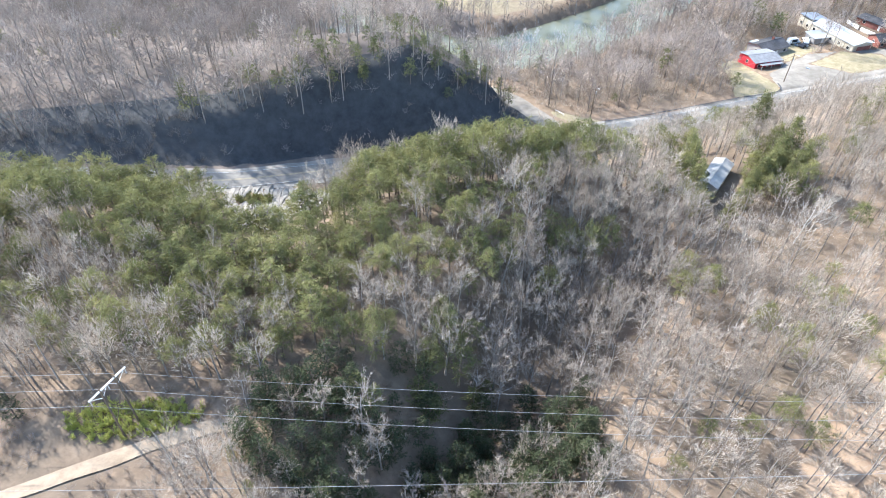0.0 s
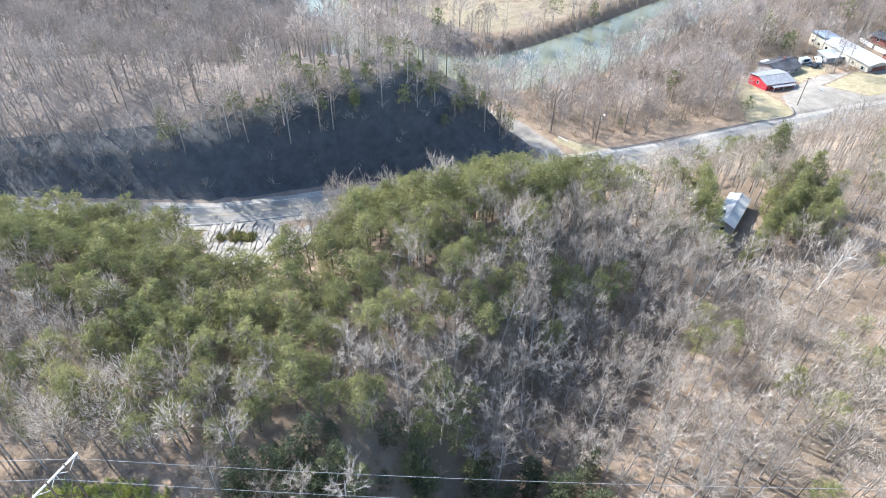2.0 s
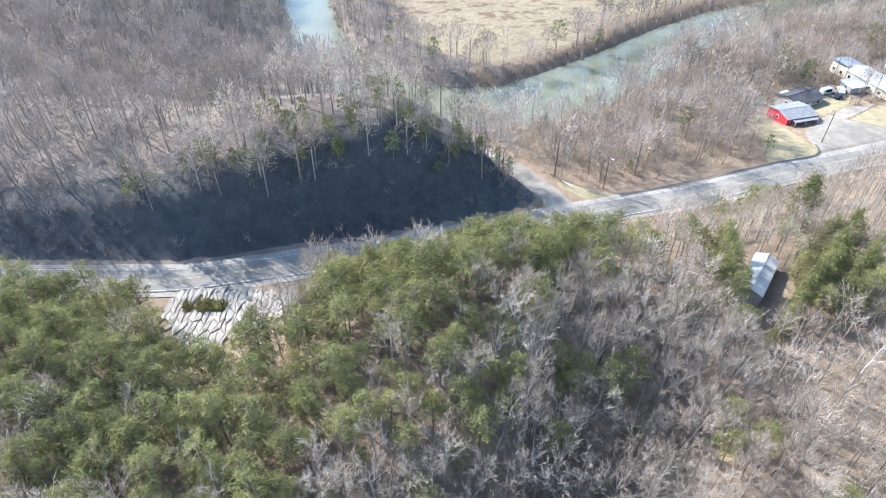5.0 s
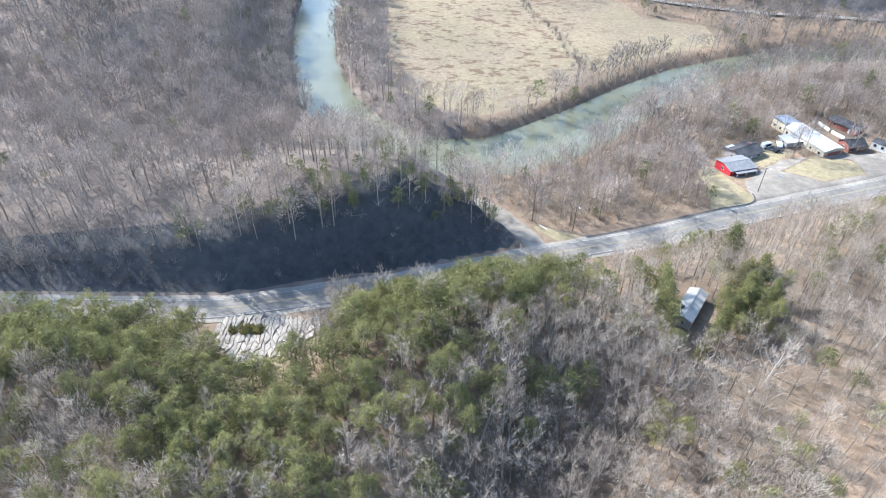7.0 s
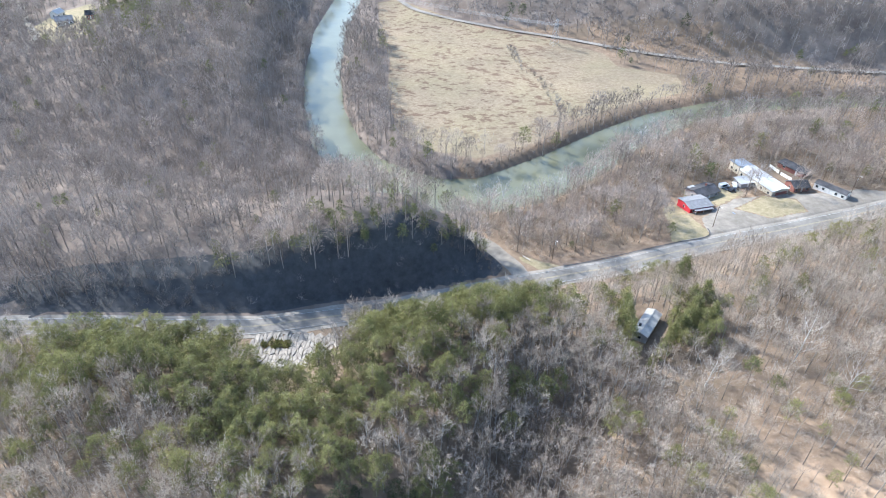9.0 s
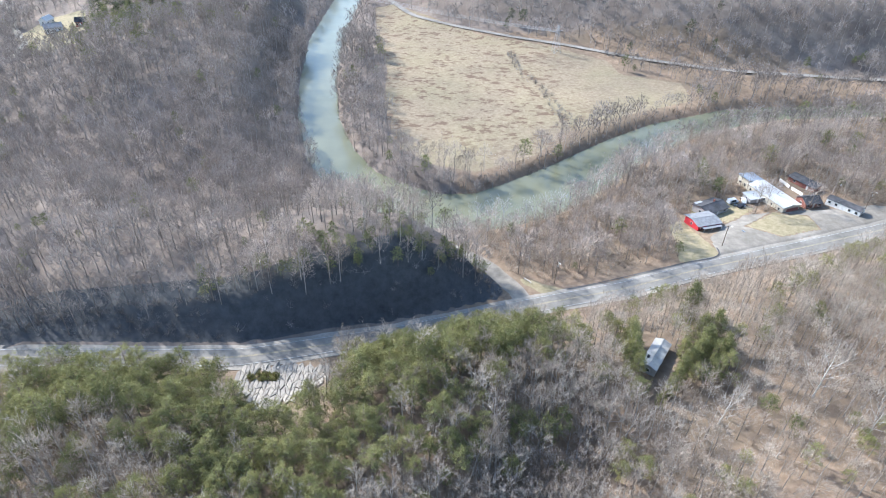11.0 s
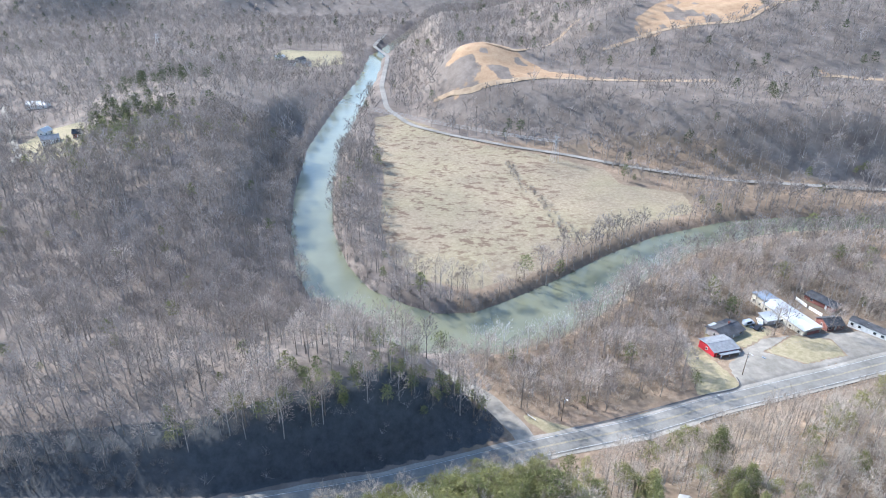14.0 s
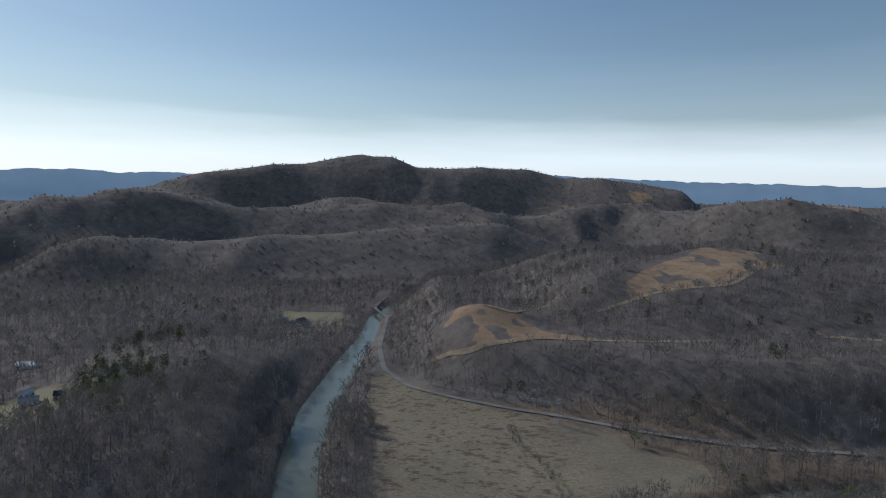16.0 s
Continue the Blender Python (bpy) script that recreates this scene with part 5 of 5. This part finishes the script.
def outcrop():
    """Tight slabs that run down the slope, parted by narrow open joints."""
    mat, g = rock_material(), np.random.default_rng(9)
    top = place("rock_outcrop", "slope of pale fractured sandstone blocks below the road", "rock outcrop", -45, 213)
    inv = top.matrix_world.inverted()
    nu, nv, du, dv = 24, 7, 1.32, 3.7
    cu = -61.5 + np.arange(nu + 1)[:, None] * du + g.normal(0, 0.22, (nu + 1, nv + 1))
    cv = 201.5 + np.arange(nv + 1)[None] * dv + g.normal(0, 0.5, (nu + 1, nv + 1)) + (np.arange(nu + 1)[:, None] % 2) * dv * 0.45
    waist = g.normal(0, 0.2, (nu + 1, nv))
    for i in range(nu):
        for j in range(nv):
            q = [(cu[a, b], cv[a, b]) for a, b in ((i, j), (i + 1, j), (i + 1, j + 1), (i, j + 1))]
            east = ((q[1][0] + q[2][0]) / 2 + waist[i + 1, j], (q[1][1] + q[2][1]) / 2)
            west = ((q[0][0] + q[3][0]) / 2 + waist[i, j], (q[0][1] + q[3][1]) / 2)
            ring = np.array([q[0], q[1], east, q[2], q[3], west])
            mid = ring.mean(0)
            bush = ((mid[0] + 50) / 5.0) ** 2 + ((mid[1] - 218.5) / 2.6) ** 2
            if inside(ROCKS, mid[:1], mid[1:])[0] < 0 or bush < 0.8:
                continue
            gap = 0.05 + 0.16 * g.random() ** 3
            outer = mid + (ring - mid) * (1 - gap / np.hypot(*(ring - mid).T))[:, None]
            inner = mid + (outer - mid) * g.uniform(0.62, 0.82) + g.normal(0, 0.05, (6, 2))
            lift, tilt = g.uniform(0.35, 0.6), g.normal(0, 0.04, 2)
            rise = lambda p, h: np.column_stack([p, land(p[:, 0], p[:, 1]) + h + (p - mid) @ tilt])
            v = np.concatenate([rise(outer, -0.7), rise(outer, lift - 0.12), rise(inner, lift)])
            bm = bmesh.new()
            vs = [bm.verts.new(inv @ Vector(p)) for p in v]
            for a in range(6):
                b = (a + 1) % 6
                bm.faces.new((vs[a], vs[b], vs[6 + b], vs[6 + a]))
                bm.faces.new((vs[6 + a], vs[6 + b], vs[12 + b], vs[12 + a]))
            bm.faces.new(vs[12:])
            part("block", bm, mat, top)


outcrop()


# ---- brush, shrubs and single trees ----
LEAFY = [shrub(150 + k, 1.6, 16, 0.11) for k in range(3)]
THIN = [shrub(140 + k, 2.2, 14, 0.035) for k in range(4)]


def undergrowth():
    # thicket between the road and the river
    x, y, rng = scatter(21, 20, 240, 258, 420, 2.3)
    rd, _, rs = along(ROAD, x, y)
    vd, vw, vs = along(RIVER, x, y)
    ok = ~open_land(x, y) & (rs > 0) & (rd < 150) & (vs < 0) & (rng.random(len(x)) < 0.75)
    size = rng.uniform(0.6, 1.35, len(x)) * (0.9 + 0.7 * smooth(rd, 8, 20))
    joined("thicket", "tangled tan winter brush between road and river", "brush", [(s,) for s in THIN], (x[ok], y[ok], size[ok]), M_BRUSH, M_BRUSH, rng)
    # brush under the near woods and along the verges
    x, y, rng = scatter(22, -120, 200, 118, 300, 5.0)
    rd, _, rs = along(ROAD, x, y)
    ok = ~open_land(x, y) & (rs < 0) & (rng.random(len(x)) < 0.35)
    joined("understorey", "bare saplings and brush on the forest floor", "brush", [(s,) for s in SHRUB], (x[ok], y[ok], rng.uniform(0.5, 1.2, ok.sum())), M_BRUSH, M_BRUSH, rng)
    # dark thicket on the meadow's bank and hedge
    x, y, rng = scatter(23, -110, 260, 320, 700, 3.2)
    vd, vw, vs = along(RIVER, x, y)
    hedge = along([(58, 545, 0), (63, 504, 0), (74, 474, 0), (82, 430, 0)], x, y)[0]
    far_hedge = along([(128, 545, 0), (170, 520, 0), (200, 505, 0)], x, y)[0]
    ok = ((vs > 0) & (vd > vw + 0.5) & (vd < vw + 8) & (rng.random(len(x)) < 0.35 + 0.6 * smooth(lumps(x, y, 14), -0.3, 0.4))) | ((hedge < 3.0 + 3.5 * smooth(480 - y, 0, 60)) & (rng.random(len(x)) < 0.7)) | ((far_hedge < 5) & (rng.random(len(x)) < 0.6))
    joined("hedgerow", "dark bare brush along the river bank and meadow", "brush", [(s,) for s in SHRUB], (x[ok], y[ok], rng.uniform(0.6, 1.8, ok.sum()) * (1 + 0.35 * lumps(x[ok], y[ok], 9))), M_BARK, M_BARK, rng)
    # scrub on the face and foot of the road cut
    x, y, rng = scatter(25, -150, 26, 215, 275, 1.9)
    rd, _, rs = along(ROAD, x, y)
    ok = (rs > 0) & (rd > 8.5) & (rd < 19) & (rng.random(len(x)) < 0.04 + 0.4 * smooth(-x, 55, 85) + 0.5 * smooth(rd, 15.5, 18.5))
    joined("cut_scrub", "dark bare scrub on the shaded road cut", "brush", [(s,) for s in THIN], (x[ok], y[ok], rng.uniform(0.7, 1.5, ok.sum())), M_BARK, M_BARK, rng)
    # dry brush over the power-line clearing, and bushes among the rocks
    x, y, rng = scatter(26, -112, -30, 112, 150, 1.7)
    track = along([(-92, 121, 0), (-75, 127, 0), (-56, 135, 0), (-40, 141.6, 0), (-33, 142.5, 0)], x, y)[0]
    ok = (inside(CLEARING, x, y) > -1) & (track > 2.6) & (bump(x, y, -52, 143.6, 14, 4.4, 4) < 0.4) & (rng.random(len(x)) < 0.25 + 0.6 * smooth(lumps(x, y, 8), -0.3, 0.3))
    joined("clearing_brush", "dry grey brush in the power-line clearing", "brush", [(s,) for s in SHRUB], (x[ok], y[ok], rng.uniform(0.5, 1.1, ok.sum())), M_GREY_TWIG, M_GREY_TWIG, rng)
    x, y, rng = scatter(27, -56, -44, 215.5, 221.5, 0.9)
    ok = (((x + 50) / 5.0) ** 2 + ((y - 218.5) / 2.6) ** 2 < 0.85) & (rng.random(len(x)) < 0.8)
    joined("rock_bushes", "olive bushes growing between the rocks", "shrubs", [(s,) for s in LEAFY], (x[ok], y[ok], rng.uniform(0.7, 1.3, ok.sum())), M_PINE, M_PINE, rng)
    # green saplings in the power-line clearing
    x, y, rng = scatter(24, -76, -34, 134, 152, 0.8)
    ok = (bump(x, y, -52, 143.6, 14, 4.4, 4) > 0.4 + 0.25 * rng.random(len(x)))
    joined("green_scrub", "low yellow-green scrub in the power-line clearing", "shrubs", [(s,) for s in LEAFY], (x[ok], y[ok], rng.uniform(0.5, 1.0, ok.sum())), M_SCRUB, M_SCRUB, rng)


M_SCRUB = needles("green_scrub_leaves", (0.3, 0.32, 0.1), (0.42, 0.43, 0.14), (0.54, 0.53, 0.2))
undergrowth()


def singles():
    rng = np.random.default_rng(31)
    x = np.array([34, 40, 48, 54, 58, 66, 75, 28.0, 112, 96, 22, 31, 44, 62, 71, 84, 90, 104, 37])
    y = np.array([316, 316, 319, 324, 323, 332, 345, 314.0, 372, 360, 317, 319, 316, 330, 340, 352, 356, 366, 311])
    stand("sycamore", "tall pale-barked leafless sycamore on the river bank", "tree", "sycamores on the river bank", PALE, M_PALE, M_PALE, (x, y, rng.uniform(0.65, 1.0, 19)), rng)
    x, y = np.array([113.0, 84, 120]), np.array([203.0, 196, 188])
    stand("pale_tree", "large spreading pale leafless tree on the slope", "tree", "pale trees on the slope", PALE_WIDE, M_PALE, M_TAN_TWIG, (x, y, np.array([1.2, 0.9, 1.0])), rng)
    x, y = np.array([-14.0, -18, -10, -21]), np.array([291.0, 288, 284, 283])
    stand("dark_pine", "dark green conifer at the end of the wooded spur", "tree", "dark conifers on the spur", PINE, M_PINE_BARK, M_DULLPINE, (x, y, np.array([0.55, 0.45, 0.42, 0.4])), rng)
    x = np.array([89.5, 75.5, 77.5, 80.5, 84, 87, 91.5, 81, 72.5, 64.5, 63.5, 66.5, 88, 69.0, 62.5, 86, 92.5, 65.3])
    y = np.array([241.0, 208.5, 211.5, 214.5, 217.5, 221, 217, 220.5, 206, 218.5, 212, 228.5, 227, 202, 206.5, 212, 225.5, 223.5])
    size = np.array([1.3, 0.7, 0.78, 0.85, 0.9, 1.0, 0.95, 0.7, 0.62, 1.05, 0.95, 0.95, 0.95, 0.5, 0.6, 0.75, 1.1, 1.0])
    stand("white_pine", "tall green pine beside the mobile home", "tree", "pines round the mobile home", TALL_PINE, M_PINE_BARK, M_PINE, (x, y, size), rng)
    x, y = np.array([-14.0, -11, -3.2, 0, 7.4, 10, 2, -1, -18, -22, -33, -29]), np.array([151.0, 149.5, 153, 151.5, 156, 157.5, 140, 138.5, 131.5, 133.5, 136.5, 131])
    stand("young_pine", "bushy yellow-green young pine in the shaded hollow", "tree", "young pines in the hollow", LOW_PINE, M_PINE_BARK, M_PINE, (x, y, np.append(rng.uniform(0.55, 0.8, 8), (0.6, 0.5, 0.35, 0.4))), rng)
    # a few such evergreens grow here; most are added as the hollow's dark shade
    a, r = rng.uniform(0, 2 * math.pi, 135), np.sqrt(rng.random(135))
    x, y = -4 + 29 * r * np.cos(a), 143 + 15 * r * np.sin(a)
    # second patch, added where bare trees stand over deep shadow
    x[95:], y[95:] = 19 + 16 * r[95:] * np.cos(a[95:]), 146 + 12 * r[95:] * np.sin(a[95:])
    stand("hemlock", "dark green evergreen added to darken the shaded hollow", "tree", "hemlocks in the hollow", LOW_PINE, M_PINE_BARK, M_DARKPINE, (x, y, rng.uniform(0.45, 0.95, 135)), rng)
    x, y = np.array([-26.0, -23, -19, -15, -11, -27, -22, -17, -13, -9, -24, -73, -14]), np.array([146.0, 148, 145, 148, 145, 141, 139, 141, 139, 141, 135, 144.4, 133])
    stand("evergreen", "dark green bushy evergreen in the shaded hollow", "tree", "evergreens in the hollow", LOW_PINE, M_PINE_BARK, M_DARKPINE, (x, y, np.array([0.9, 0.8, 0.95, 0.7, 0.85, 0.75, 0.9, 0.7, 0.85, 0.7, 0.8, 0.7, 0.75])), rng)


TALL_PINE = [pine_tree(124 + k, 14, 15, 6, 16, base=0.1, wide=0.2, size=0.7, leaf=0.1) for k in range(3)]
LOW_PINE = [pine_tree(120 + k, 11, 9, 5, 9, base=0.08, wide=0.24, leaf=0.14) for k in range(2)]
singles()
